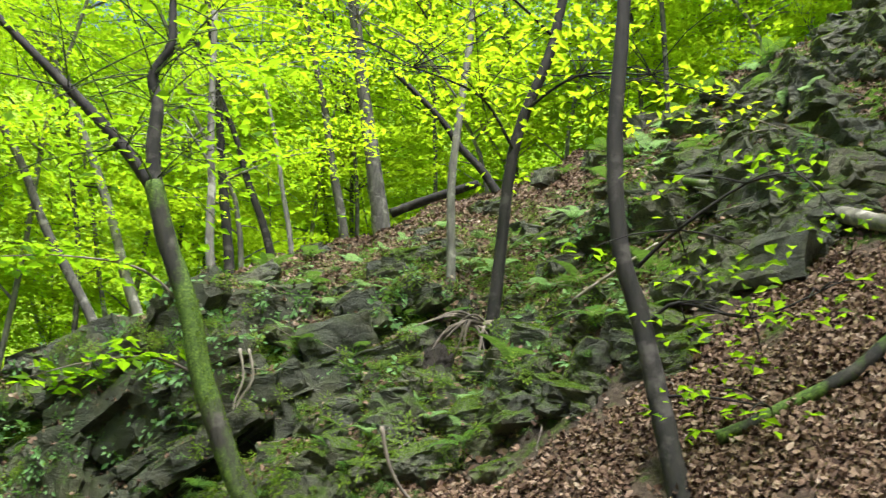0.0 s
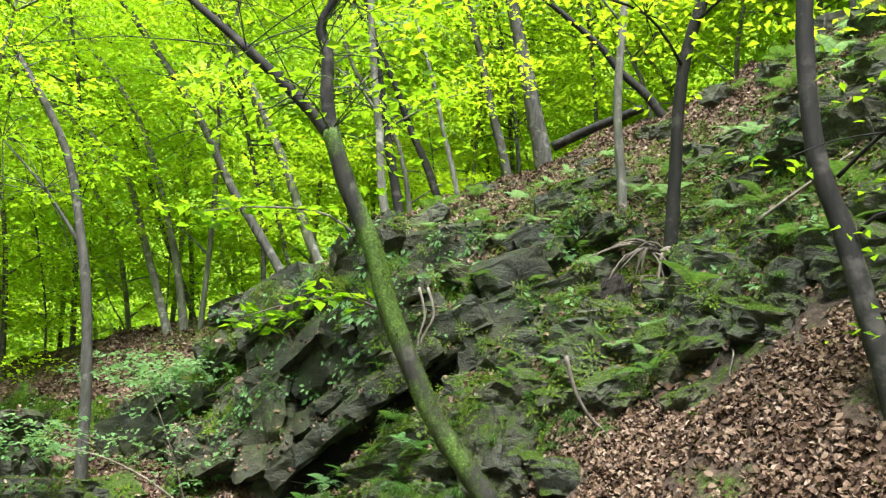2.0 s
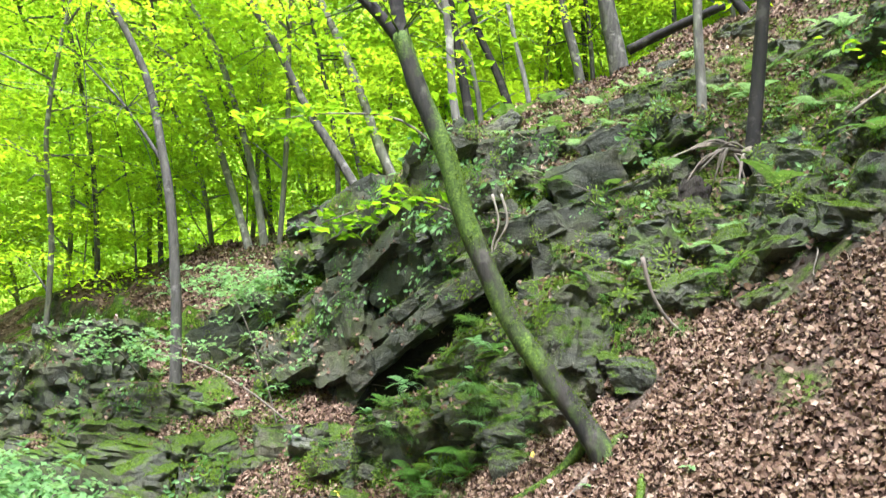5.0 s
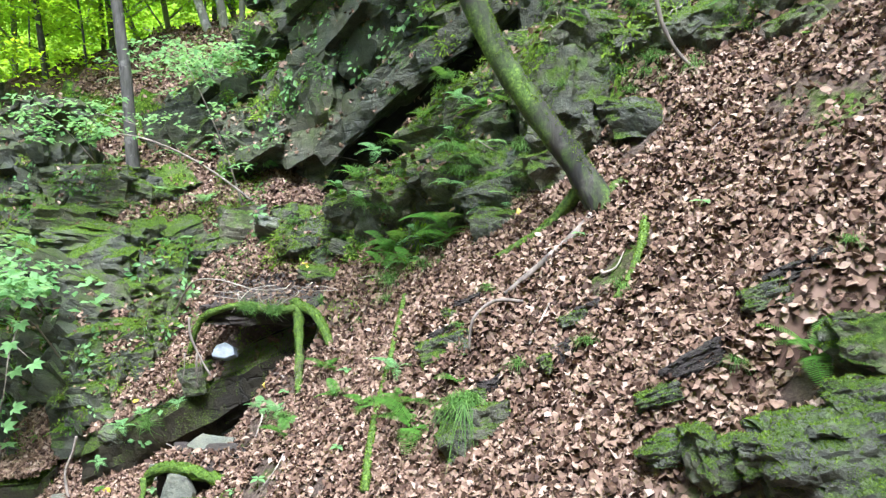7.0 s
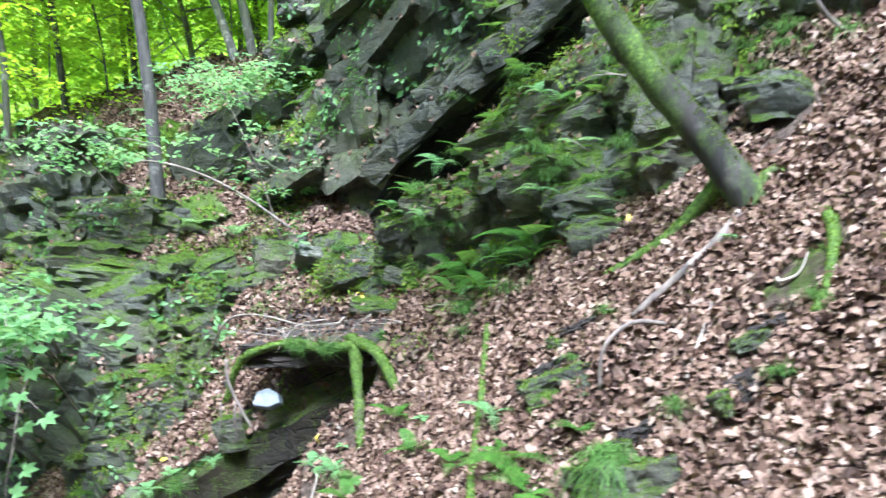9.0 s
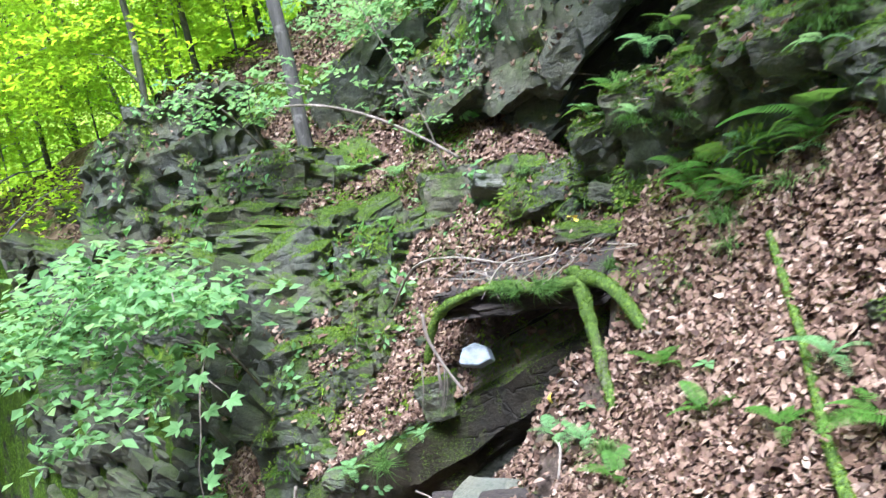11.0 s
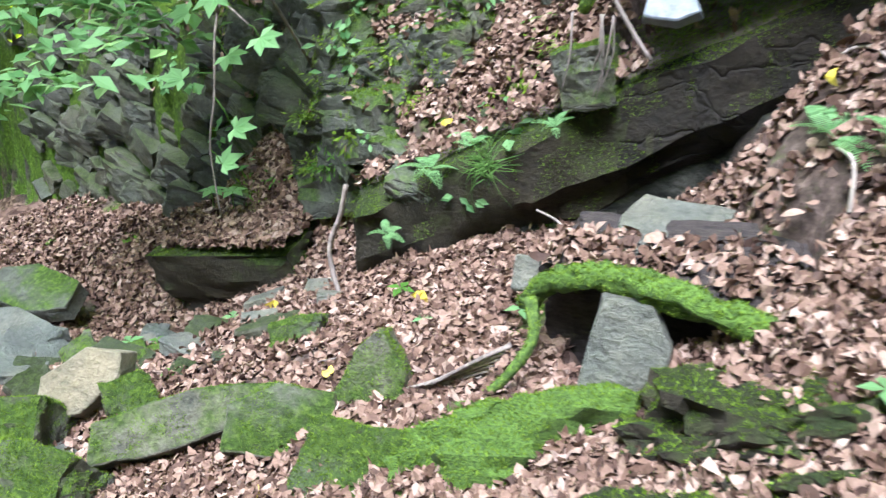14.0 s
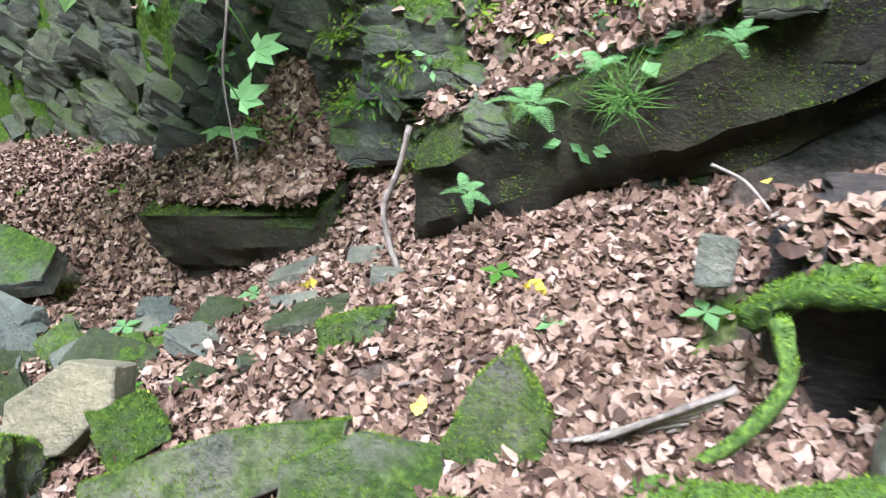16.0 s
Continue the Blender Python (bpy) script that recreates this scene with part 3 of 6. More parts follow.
def moss_blades(me, m, per_area, length, seed, least=0.25):
    """Short moss shoots on the faces that look up, for a mesh standing at the pose m. Returns their mesh in the mesh's own space."""
    g = np.random.default_rng(seed)
    me.calc_loop_triangles()
    co = np.empty(len(me.vertices) * 3)
    me.vertices.foreach_get("co", co)
    M = np.array(m)
    co = co.reshape(-1, 3) @ M[:3, :3].T + M[:3, 3]
    tri = np.empty(len(me.loop_triangles) * 3, int)
    me.loop_triangles.foreach_get("vertices", tri)
    T = co[tri.reshape(-1, 3)]
    c = np.cross(T[:, 1] - T[:, 0], T[:, 2] - T[:, 0])
    area = np.linalg.norm(c, axis=1)
    n = c / (area[:, None] + 1e-12)
    mid = T.mean(1)
    patch = fbm(mid[:, 0] * 4 / max(length * 30, 0.3) + mid[:, 2], mid[:, 1] * 4 / max(length * 30, 0.3), seed)
    weight = area * (n[:, 2] + patch * 1.6 > least)
    total = weight.sum() * 0.5 * per_area
    if total < 4:
        return None
    pick = g.choice(len(T), int(total), p=weight / weight.sum())
    u, v = g.uniform(0, 1, len(pick)), g.uniform(0, 1, len(pick))
    flip = u + v > 1
    u[flip], v[flip] = 1 - u[flip], 1 - v[flip]
    P = T[pick, 0] + (T[pick, 1] - T[pick, 0]) * u[:, None] + (T[pick, 2] - T[pick, 0]) * v[:, None]
    D = n[pick] + g.normal(0, 0.55, (len(pick), 3))
    D /= np.linalg.norm(D, axis=1)[:, None]
    S = np.cross(D, g.normal(0, 1, (len(pick), 3)))
    S /= np.linalg.norm(S, axis=1)[:, None] + 1e-9
    l = length * g.uniform(0.5, 1.3, len(pick))[:, None]
    V = np.stack([P - S * l * 0.22 - D * l * 0.2, P + S * l * 0.22 - D * l * 0.2, P + D * l], 1).reshape(-1, 3)
    I = np.linalg.inv(M)
    V = V @ I[:3, :3].T + I[:3, 3]
    return mesh_np("moss", V, np.arange(len(V)).reshape(-1, 3), MOSS_BLADE)


def with_moss(ob, per_area, length, seed=0, least=0.25):
    """Adds a coat of moss to a thing that stands at its pose."""
    me = moss_blades(ob.data, ob.matrix_basis, per_area, length, seed, least)
    if me:
        tagged(child("moss", me, ob), "bright green cushion of moss", kind="stuff")
    return ob


MOSS_COATS = {me.name: moss_blades(me, Matrix(), 1300, 0.04, k, 0.4) for k, me in enumerate(MOSSY_MESHES)}


def pile(name, pieces, label, category):
    """Many rocks too far or too many to tell apart, as one piece of stuff."""
    V, F, slots, index = [], [], [], []
    for me, m in pieces:
        co = np.empty(len(me.vertices) * 3)
        me.vertices.foreach_get("co", co)
        M = np.array(m)
        k = len(V)
        V.extend((co.reshape(-1, 3) @ M[:3, :3].T + M[:3, 3]).tolist())
        F.extend(tuple(i + k for i in p.vertices) for p in me.polygons)
        mat = me.materials[0]
        if mat not in slots:
            slots.append(mat)
        index += [slots.index(mat)] * len(me.polygons)
    ob = new(name, mesh_of(name, V, F, None, True))
    for mat in slots:
        ob.data.materials.append(mat)
    ob.data.polygons.foreach_set("material_index", index)
    ob.data.set_sharp_from_angle(angle=radians(24))
    return tagged(ob, label, category, kind="stuff")


FAR_ROCKS = []


def rock(me, x, y, z, size, turn=(0, 0, 0), label="", group="", category="rock", far=False):
    m = pose(x, y, z, *turn) @ Matrix.Diagonal((*size, 1))
    if far:
        FAR_ROCKS.append((me, m))
        if MOSS_COATS.get(me.name):
            FAR_ROCKS.append((MOSS_COATS[me.name], m))
        return None
    ob = new("stone" if category == "stone" else "rock", me)
    ob.matrix_basis = m
    coat = MOSS_COATS.get(me.name)
    if coat:
        tagged(child("moss", coat, ob), kind="stuff")
    return tagged(ob, label, category, group)


# leaves that lie on the turf over the hollows, on the long rock and on the square boulder
for count, x0, x1, y0, y1, height in ((1200, -4.02, -2.98, 6.2, 7.1, lambda x, y: -1.14 + 0.05 * (x + 3.4) + 0.12 * (y - 6.7) + 0.25 * np.maximum(0, y - 6.75)), (420, -3.76, -2.9, 5.33, 5.53, lambda x, y: -2.125 + 0.1 * (x + 3.3) + 0.28 * (y - 5.5)),
                                      (3300, -5.15, -3.75, 6.26, 7.3, lambda x, y: np.maximum(ground_height(x, y, False), -2.60 + 0.535 * (x + 5.17) + 0.31 * (y - 6.2))), (3600, -6.64, -5.68, 6.24, 7.0, lambda x, y: np.maximum(ground_height(x, y, False), -3.13 + 0.22 * (x + 6.18) + 0.10 * (y - 6.3)) + 0.01)):
    x, y = rng.uniform(x0, x1, count), rng.uniform(y0, y1, count)
    tagged(new("leaf_litter", litter_mesh("ledge_litter", x, y, 0.058, rng, LITTER, height)), "dry brown leaves caught on a ledge", "fallen leaves", kind="stuff")


r = random.Random(3)


def on_face(line, x, u, depth):
    """A spot on a cliff: its foot line, how far up (0 to 1) and how far the top lies behind the foot."""
    y0 = float(line(np.array(x)))
    low, top = gz(x, y0 - 0.2), gz(x, y0 + depth + 0.15)
    return y0 + depth * (0.15 + 0.75 * u), low + (top - low) * u


# cliff beside the stream
for k in range(230):
    x = r.uniform(-11.5, -5.6)
    y, z = on_face(bank, x, r.random(), 0.5)
    s = r.uniform(0.14, 0.36)
    rock(r.choice(ROCK_MESHES), x, y - 0.16, z, (s * 1.3, s * 0.9, s * r.uniform(0.55, 0.95)),
         (r.uniform(-12, 12), r.uniform(8, 26), r.uniform(-22, 22)), "dark layered rock in the damp stream cliff", "cliff blocks", far=k % 6 > 0)
for k in range(60):
    x = r.uniform(-11.0, -5.6)
    y = float(bank(np.array(x))) + r.uniform(0.5, 2.2)
    s = r.uniform(0.25, 0.6)
    rock(r.choice(MOSSY_MESHES), x, y, gz(x, y) - 0.05, (s * 1.4, s, s * r.uniform(0.5, 0.8)), (r.uniform(-15, 15), r.uniform(5, 26), r.uniform(-40, 40)),
         "mossy rock above the stream cliff", "cliff blocks", far=k > 14)
# upper cliff
for k in range(110):
    x = r.uniform(-7.0, -0.4)
    u = r.random()
    if -4.0 < x < -1.9 and u < 0.5:
        continue
    y, z = on_face(seam, x, u, 0.42)
    s = r.uniform(0.22, 0.62)
    rock(r.choice(ROCK_MESHES if r.random() < 0.7 else MOSSY_MESHES), x, y - 0.06, z, (s * 1.3, s, s * r.uniform(0.5, 1.0)),
         (r.uniform(-15, 15), r.uniform(-42, -18), r.uniform(-25, 25)), "dark broken rock of the upper cliff", "cliff blocks", far=k > 26)
# mossy outcrop and the boulders above the leaf slope
for cx, cy, rx, ry, count, low, high in ((-1.35, 6.75, 0.75, 0.55, 26, 0.25, 0.55), (0.5, 6.6, 0.6, 0.75, 26, 0.2, 0.5), (1.4, 6.3, 0.5, 0.5, 12, 0.2, 0.45), (0.6, 7.6, 0.8, 0.5, 12, 0.2, 0.45),
                                         (4.4, 9.3, 1.9, 1.5, 60, 0.2, 0.55), (2.8, 7.6, 1.1, 0.9, 34, 0.25, 0.7), (-0.3, 6.35, 0.5, 0.35, 18, 0.15, 0.4), (2.95, 6.35, 0.75, 0.7, 40, 0.25, 0.7), (-0.4, 7.4, 0.7, 0.4, 16, 0.2, 0.45), (-1.0, 9.6, 2.2, 1.2, 20, 0.2, 0.5), (-4.4, 8.3, 1.2, 0.5, 5, 0.2, 0.4), (-5.5, 8.0, 0.9, 0.7, 14, 0.3, 0.6)):
    for k in range(count):
        x, y = r.gauss(cx, rx * 0.6), r.gauss(cy, ry * 0.6)
        s = r.uniform(low, high)
        rock(r.choice(MOSSY_MESHES), x, y, gz(x, y) + r.uniform(-0.1, 0.08) * s * 2, (s * r.uniform(0.9, 1.4), s, s * r.uniform(0.6, 1.0)),
             (r.uniform(-20, 20), r.uniform(-25, 25), r.uniform(0, 360)), "moss-covered boulder on the hillside", "mossy boulders", far=cy > 7.8 or (cy > 6.5 and k % 2 == 1))


# ---- trees ----
def tree(name, trunk, r0, r1, bark, limbs=(), label="", leaves=None, twigs=40, size=0.1, reach=0.45, spread=1.2, leaf_mat=None, seed=0, group="", sides=10):
    """A tree: trunk through the points, limbs as (points, thickness), and a crown of leaf sprays round the limb ends."""
    base = Vector(trunk[0])
    holder = new(name)
    holder.location = base
    back = [Vector(p) - base for p in trunk]
    pieces = [stem(back, r0, r1, sides, 0.07, seed, 5, 0.25)]
    bole = child("trunk", mesh_of("trunk", *merged(*pieces), bark), holder)
    if bark is BARK_MOSSY:
        coat = moss_blades(bole.data, Matrix.Translation(base), 9000, 0.014, seed, 0.3)
        tagged(child("moss", coat, bole), "green moss along the leaning trunk", kind="stuff")
    ends = [back[-1]]
    for k, (points, thick) in enumerate(limbs):
        line = [Vector(p) - base for p in points]
        child("limb", mesh_of("limb", *stem(line, thick, thick * 0.35, 7, 0.06, seed + k), BARK_DARK if bark is BARK_MOSSY else bark), holder)
        ends += line[1:]
    if leaves:
        g = np.random.default_rng(seed)
        tips = []
        twig = []
        for k in range(twigs):
            e = ends[k % len(ends)]
            tip = e + Vector((g.normal(0, spread), g.normal(0, spread), g.normal(0, spread * 0.55)))
            tips.append(tip)
            mid = (e + tip) / 2 + Vector((0, 0, 0.12 * spread))
            twig.append(tube(bend([e, mid, tip], 2), [0.007, 0.006, 0.005, 0.004, 0.002], 4))
        child("branchwork", mesh_of("branchwork", *merged(*twig), bark), holder)
        V, F = leaf_blades(*sprays(g, tips, leaves, size, reach))
        child("crown", mesh_np("crown", V, F, leaf_mat or LEAF), holder)
    return tagged(holder, label, "tree", group)


# leaning forked tree with the mossy foot
tree("forked_tree", [(-0.50, 5.32, -0.25), (-0.72, 5.37, 0.07), (-0.88, 5.38, 0.27), (-1.07, 5.38, 0.50), (-1.32, 5.38, 0.86), (-1.62, 5.38, 1.49), (-1.79, 5.38, 1.99), (-2.0, 5.39, 2.43), (-2.17, 5.40, 2.87)], 0.084, 0.068, BARK_MOSSY,
     [([(-2.15, 5.40, 2.82), (-2.22, 5.42, 3.15), (-2.25, 5.45, 3.5), (-2.32, 5.45, 3.75), (-2.22, 5.45, 4.0), (-2.28, 5.5, 4.4), (-2.4, 5.6, 5.3)], 0.062),
      ([(-2.15, 5.40, 2.82), (-2.42, 5.4, 3.12), (-2.92, 5.4, 3.58), (-3.5, 5.4, 4.08), (-4.4, 5.4, 4.9)], 0.058)],
     "leaning forked tree with a mossy lower trunk", 14, 60, 0.11, 0.40, 0.9, LEAF, 11)
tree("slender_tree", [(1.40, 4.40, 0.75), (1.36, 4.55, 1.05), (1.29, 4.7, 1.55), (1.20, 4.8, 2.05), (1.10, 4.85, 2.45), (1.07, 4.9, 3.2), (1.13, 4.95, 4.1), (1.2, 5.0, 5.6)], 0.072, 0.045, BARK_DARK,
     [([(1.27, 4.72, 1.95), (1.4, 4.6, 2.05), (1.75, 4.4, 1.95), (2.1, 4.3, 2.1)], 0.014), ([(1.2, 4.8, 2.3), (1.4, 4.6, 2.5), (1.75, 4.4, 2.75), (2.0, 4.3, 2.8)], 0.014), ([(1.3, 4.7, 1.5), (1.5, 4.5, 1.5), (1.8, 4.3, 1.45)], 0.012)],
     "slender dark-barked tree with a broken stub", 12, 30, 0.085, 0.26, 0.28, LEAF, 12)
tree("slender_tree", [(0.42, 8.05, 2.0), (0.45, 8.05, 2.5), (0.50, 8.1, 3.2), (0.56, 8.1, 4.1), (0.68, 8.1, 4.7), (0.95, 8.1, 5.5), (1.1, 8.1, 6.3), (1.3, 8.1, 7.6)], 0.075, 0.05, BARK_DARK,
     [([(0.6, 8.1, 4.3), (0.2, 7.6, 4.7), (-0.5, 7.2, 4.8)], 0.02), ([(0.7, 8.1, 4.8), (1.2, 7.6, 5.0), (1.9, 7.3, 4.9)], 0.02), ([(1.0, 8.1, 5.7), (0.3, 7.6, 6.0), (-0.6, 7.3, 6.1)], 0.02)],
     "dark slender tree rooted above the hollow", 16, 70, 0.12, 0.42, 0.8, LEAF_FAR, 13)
tree("young_tree", [(0.0, 8.85, 2.6), (-0.03, 8.9, 3.3), (-0.08, 8.9, 4.2), (-0.02, 8.9, 5.2), (0.05, 8.9, 6.4), (0.0, 8.9, 8.0)], 0.06, 0.035, BARK_PALE, [([(-0.02, 8.9, 5.2), (-0.6, 8.6, 5.8), (-1.3, 8.4, 6.0)], 0.016)],
     "thin pale-barked young tree on the slope", 14, 30, 0.11, 0.4, 0.8, LEAF_FAR, 14)
tree("young_tree", [(-2.35, 8.3, 1.85), (-2.5, 8.35, 2.4), (-2.68, 8.4, 3.1), (-2.75, 8.4, 3.8), (-2.85, 8.4, 4.5), (-3.0, 8.4, 6.0)], 0.06, 0.035, BARK_PALE, [([(-2.75, 8.4, 4.0), (-3.0, 8.3, 4.35), (-3.3, 8.2, 4.6)], 0.02)],
     "pale young tree leaning from the cliff top", 12, 26, 0.11, 0.4, 0.8, LEAF, 15)
tree("ridge_tree", [(-1.3, 14.3, 4.4), (-1.53, 14.3, 5.5), (-1.78, 14.3, 6.7), (-2.1, 14.3, 8.2), (-2.7, 14.3, 11.5)], 0.19, 0.10, BARK_GREY, [], "tall grey trunk on the ridge", 12, 30, 0.11, 0.5, 1.4, LEAF_FAR, 16)
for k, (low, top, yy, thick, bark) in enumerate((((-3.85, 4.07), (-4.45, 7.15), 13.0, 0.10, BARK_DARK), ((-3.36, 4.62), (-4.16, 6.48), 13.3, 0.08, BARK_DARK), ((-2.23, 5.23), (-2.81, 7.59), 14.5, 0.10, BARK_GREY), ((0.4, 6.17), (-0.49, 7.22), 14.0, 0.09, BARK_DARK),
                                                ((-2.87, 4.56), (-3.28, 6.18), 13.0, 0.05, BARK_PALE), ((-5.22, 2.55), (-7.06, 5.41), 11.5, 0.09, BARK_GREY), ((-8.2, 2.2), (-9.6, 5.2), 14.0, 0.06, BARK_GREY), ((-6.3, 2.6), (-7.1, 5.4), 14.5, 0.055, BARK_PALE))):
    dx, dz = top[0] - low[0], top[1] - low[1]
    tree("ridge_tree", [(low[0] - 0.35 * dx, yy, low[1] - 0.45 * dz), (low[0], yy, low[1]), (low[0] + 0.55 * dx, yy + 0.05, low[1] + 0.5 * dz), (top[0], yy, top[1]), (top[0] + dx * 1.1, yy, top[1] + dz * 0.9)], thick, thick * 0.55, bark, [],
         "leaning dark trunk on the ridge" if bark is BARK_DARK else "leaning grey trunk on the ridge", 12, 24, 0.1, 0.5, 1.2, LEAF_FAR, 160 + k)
# stream-side trees
tree("leaning_tree", [(-6.75, 9.2, -0.7), (-6.8, 9.2, 0.6), (-6.95, 9.2, 1.9), (-7.15, 9.2, 2.8), (-7.45, 9.2, 3.8), (-7.9, 9.2, 4.6), (-8.5, 9.2, 5.4)], 0.078, 0.045, BARK_GREY,
     [([(-7.1, 9.2, 2.6), (-7.7, 9.1, 3.4), (-8.4, 9.0, 4.1)], 0.03)], "grey tree leaning over the stream cliff", 14, 40, 0.11, 0.45, 1.0, LEAF, 17)
tree("leaning_tree", [(-7.7, 12.6, 1.4), (-8.4, 12.6, 3.2), (-9.0, 12.6, 4.6), (-10.3, 12.6, 5.7), (-12.0, 12.6, 6.7)], 0.075, 0.04, BARK_PALE, [], "grey tree leaning far downhill", 14, 30, 0.11, 0.5, 1.2, LEAF, 18)
tree("leaning_tree", [(-7.5, 12.7, 1.5), (-7.9, 12.7, 3.2), (-8.7, 12.7, 5.3), (-9.6, 12.7, 6.6), (-10.8, 12.7, 7.8)], 0.075, 0.04, BARK_PALE, [], "grey tree leaning downhill", 14, 30, 0.11, 0.5, 1.2, LEAF, 19)
tree("leaning_tree", [(-4.7, 12.6, 2.2), (-5.3, 12.6, 3.4), (-5.8, 12.6, 4.6), (-6.5, 12.6, 6.0), (-7.4, 12.6, 7.6)], 0.10, 0.055, BARK_PALE, [], "pale leaning tree on the ridge", 14, 30, 0.11, 0.5, 1.2, LEAF_FAR, 20)


def forest_tree(seed, height, lean, bark, low):
    """One of the trees that fill the wood behind: thin trunk, layered crown from near the ground up."""
    g = np.random.default_rng(seed)
    pts = [Vector((lean * (k / 5) ** 1.4 * height * 0.35 + g.normal(0, 0.12), g.normal(0, 0.12), height * k / 5)) for k in range(6)]
    pts[0] = Vector((0, 0, -0.4))
    holder = new("forest_tree")
    wood = [stem(pts, 0.055, 0.015, 7, 0.05, seed, 3)]
    tips = []
    for k in range(52):
        h = low + (1 - low) * g.uniform(0, 1)
        i = min(int(h * 5), 4)
        e = pts[i].lerp(pts[i + 1], h * 5 - i)
        a = g.uniform(0, 6.283)
        reach = (1.1 + 1.7 * (1 - abs(h - 0.55))) * g.uniform(0.45, 1.1)
        tip = e + Vector((math.cos(a) * reach, math.sin(a) * reach, g.uniform(-0.1, 0.8)))
        tips.append(tip)
        if k % 3 == 0:
            wood.append(tube(bend([e, (e + tip) / 2 + Vector((0, 0, 0.15)), tip], 2), [0.025, 0.02, 0.014, 0.01, 0.005], 4))
            tips.append(e.lerp(tip, 0.6))
    child("trunk", mesh_of("trunk", *merged(*wood), bark), holder)
    V, F = leaf_blades(*sprays(g, tips, 150, 0.105, 0.8))
    child("crown", mesh_np("crown", V, F, LEAF_FAR), holder)
    return tagged(holder, "slender beech full of bright spring leaves", "tree", "wood behind the ridge")


MODELS = [forest_tree(70, 9.5, -0.9, BARK_GREY, 0.12), forest_tree(71, 11.0, -0.4, BARK_GREY, 0.2), forest_tree(72, 8.0, -1.4, BARK_PALE, 0.08), forest_tree(73, 10.0, 0.3, BARK_PALE, 0.1)]
r = random.Random(8)
places = []
for ring, (count, d0, d1) in enumerate(((24, 13.8, 17.5), (42, 17.5, 24.0), (46, 24.0, 36.0))):
    for k in range(count):
        a = radians(-62 + 108 * (k + r.uniform(0.1, 0.9)) / count)
        d = r.uniform(d0, d1)
        places.append((math.sin(a) * d, math.cos(a) * d, 1.0 + 0.12 * ring))
for k in range(40):
    a = radians(-62 + 108 * (k + r.random()) / 40)
    d = r.uniform(14.5, 22)
    places.append((math.sin(a) * d, math.cos(a) * d, r.uniform(0.28, 0.45)))
# unseen trees beside and behind the camera, added to block low sky light
for k in range(34):
    a = radians(55 + 235 * (k + r.random()) / 34)
    d = r.uniform(7, 13)
    places.append((math.sin(a) * d, math.cos(a) * d - 2, 1.1))
first = True
for k, (x, y, s) in enumerate(places):
    model = MODELS[k % 4]
    m = pose(x, y, gz(x, y), 0, 0, r.uniform(-40, 40)) @ Matrix.Diagonal((s, s, s * r.uniform(0.85, 1.2), 1))
    if k < 4:
        model.matrix_basis = m
    else:
        ob = copy_thing(model, Matrix())
        ob.matrix_basis = m


def glow_backdrop():
    """An added glowing wall beyond sixty metres, painted as sunlit leaves with pale gaps."""
    m, bsdf, add, join = material("glow_backdrop")
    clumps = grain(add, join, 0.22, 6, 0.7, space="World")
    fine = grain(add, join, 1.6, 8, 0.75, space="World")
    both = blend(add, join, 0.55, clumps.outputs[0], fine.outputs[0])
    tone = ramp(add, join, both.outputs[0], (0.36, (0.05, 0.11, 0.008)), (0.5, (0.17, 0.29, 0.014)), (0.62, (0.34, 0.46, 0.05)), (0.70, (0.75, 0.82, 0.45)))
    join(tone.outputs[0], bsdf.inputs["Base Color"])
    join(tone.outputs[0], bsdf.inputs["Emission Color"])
    # own glow, to brighten what shows between the trees
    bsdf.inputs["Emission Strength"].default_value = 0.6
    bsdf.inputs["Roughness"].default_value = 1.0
    V, F = [], []
    for i in range(61):
        a = radians(-80 + 150 * i / 60)
        for j in range(9):
            d = 62 + 2.0 * j + 2.5 * noise.noise(Vector((i * 0.7, j * 0.9, 0)))
            V.append((math.sin(a) * d, math.cos(a) * d, -30 + 8.5 * j + 3 * noise.noise(Vector((i * 0.5, 4.0, j)))))
    for i in range(60):
        for j in range(8):
            k = i * 9 + j
            F.append((k, k + 9, k + 10, k + 1))
    tagged(new("backdrop", mesh_of("backdrop", V, F, m)), "glowing backdrop painted as sunlit spring wood", "woodland", kind="structure")


glow_backdrop()


# ---- named rocks ----
def framed(centre, along, out, size):
    """The pose of a block whose length runs along one way and whose face looks out another."""
    X = Vector(along).normalized()
    Y = -Vector(out)
    Y = (Y - X * Y.dot(X)).normalized()
    Z = X.cross(Y)
    m = Matrix((X, Y, Z)).transposed().to_4x4()
    m.translation = Vector(centre)
    return m @ Matrix.Diagonal((*size, 1))


def block(seed, mat, centre, along, out, size, label, category="rock", group="", **kw):
    ob = new({"stone": "stone", "soil": "soil_bank", "earth": "earth_column"}.get(category, "rock"), rock_mesh("stone", seed, mat, **{"divide": 4, **kw}))
    ob.matrix_basis = framed(centre, along, out, size)
    if mat in (MOSSY_ROCK, MOSS_MAT, EARTH_ROCK):
        near = centre[1] < 6.9
        with_moss(ob, 26000 if near else 6000, 0.010 if near else 0.022, seed, {MOSSY_ROCK: 0.4, MOSS_MAT: -0.1, EARTH_ROCK: 0.55}[mat])
    return tagged(ob, label, category, group)


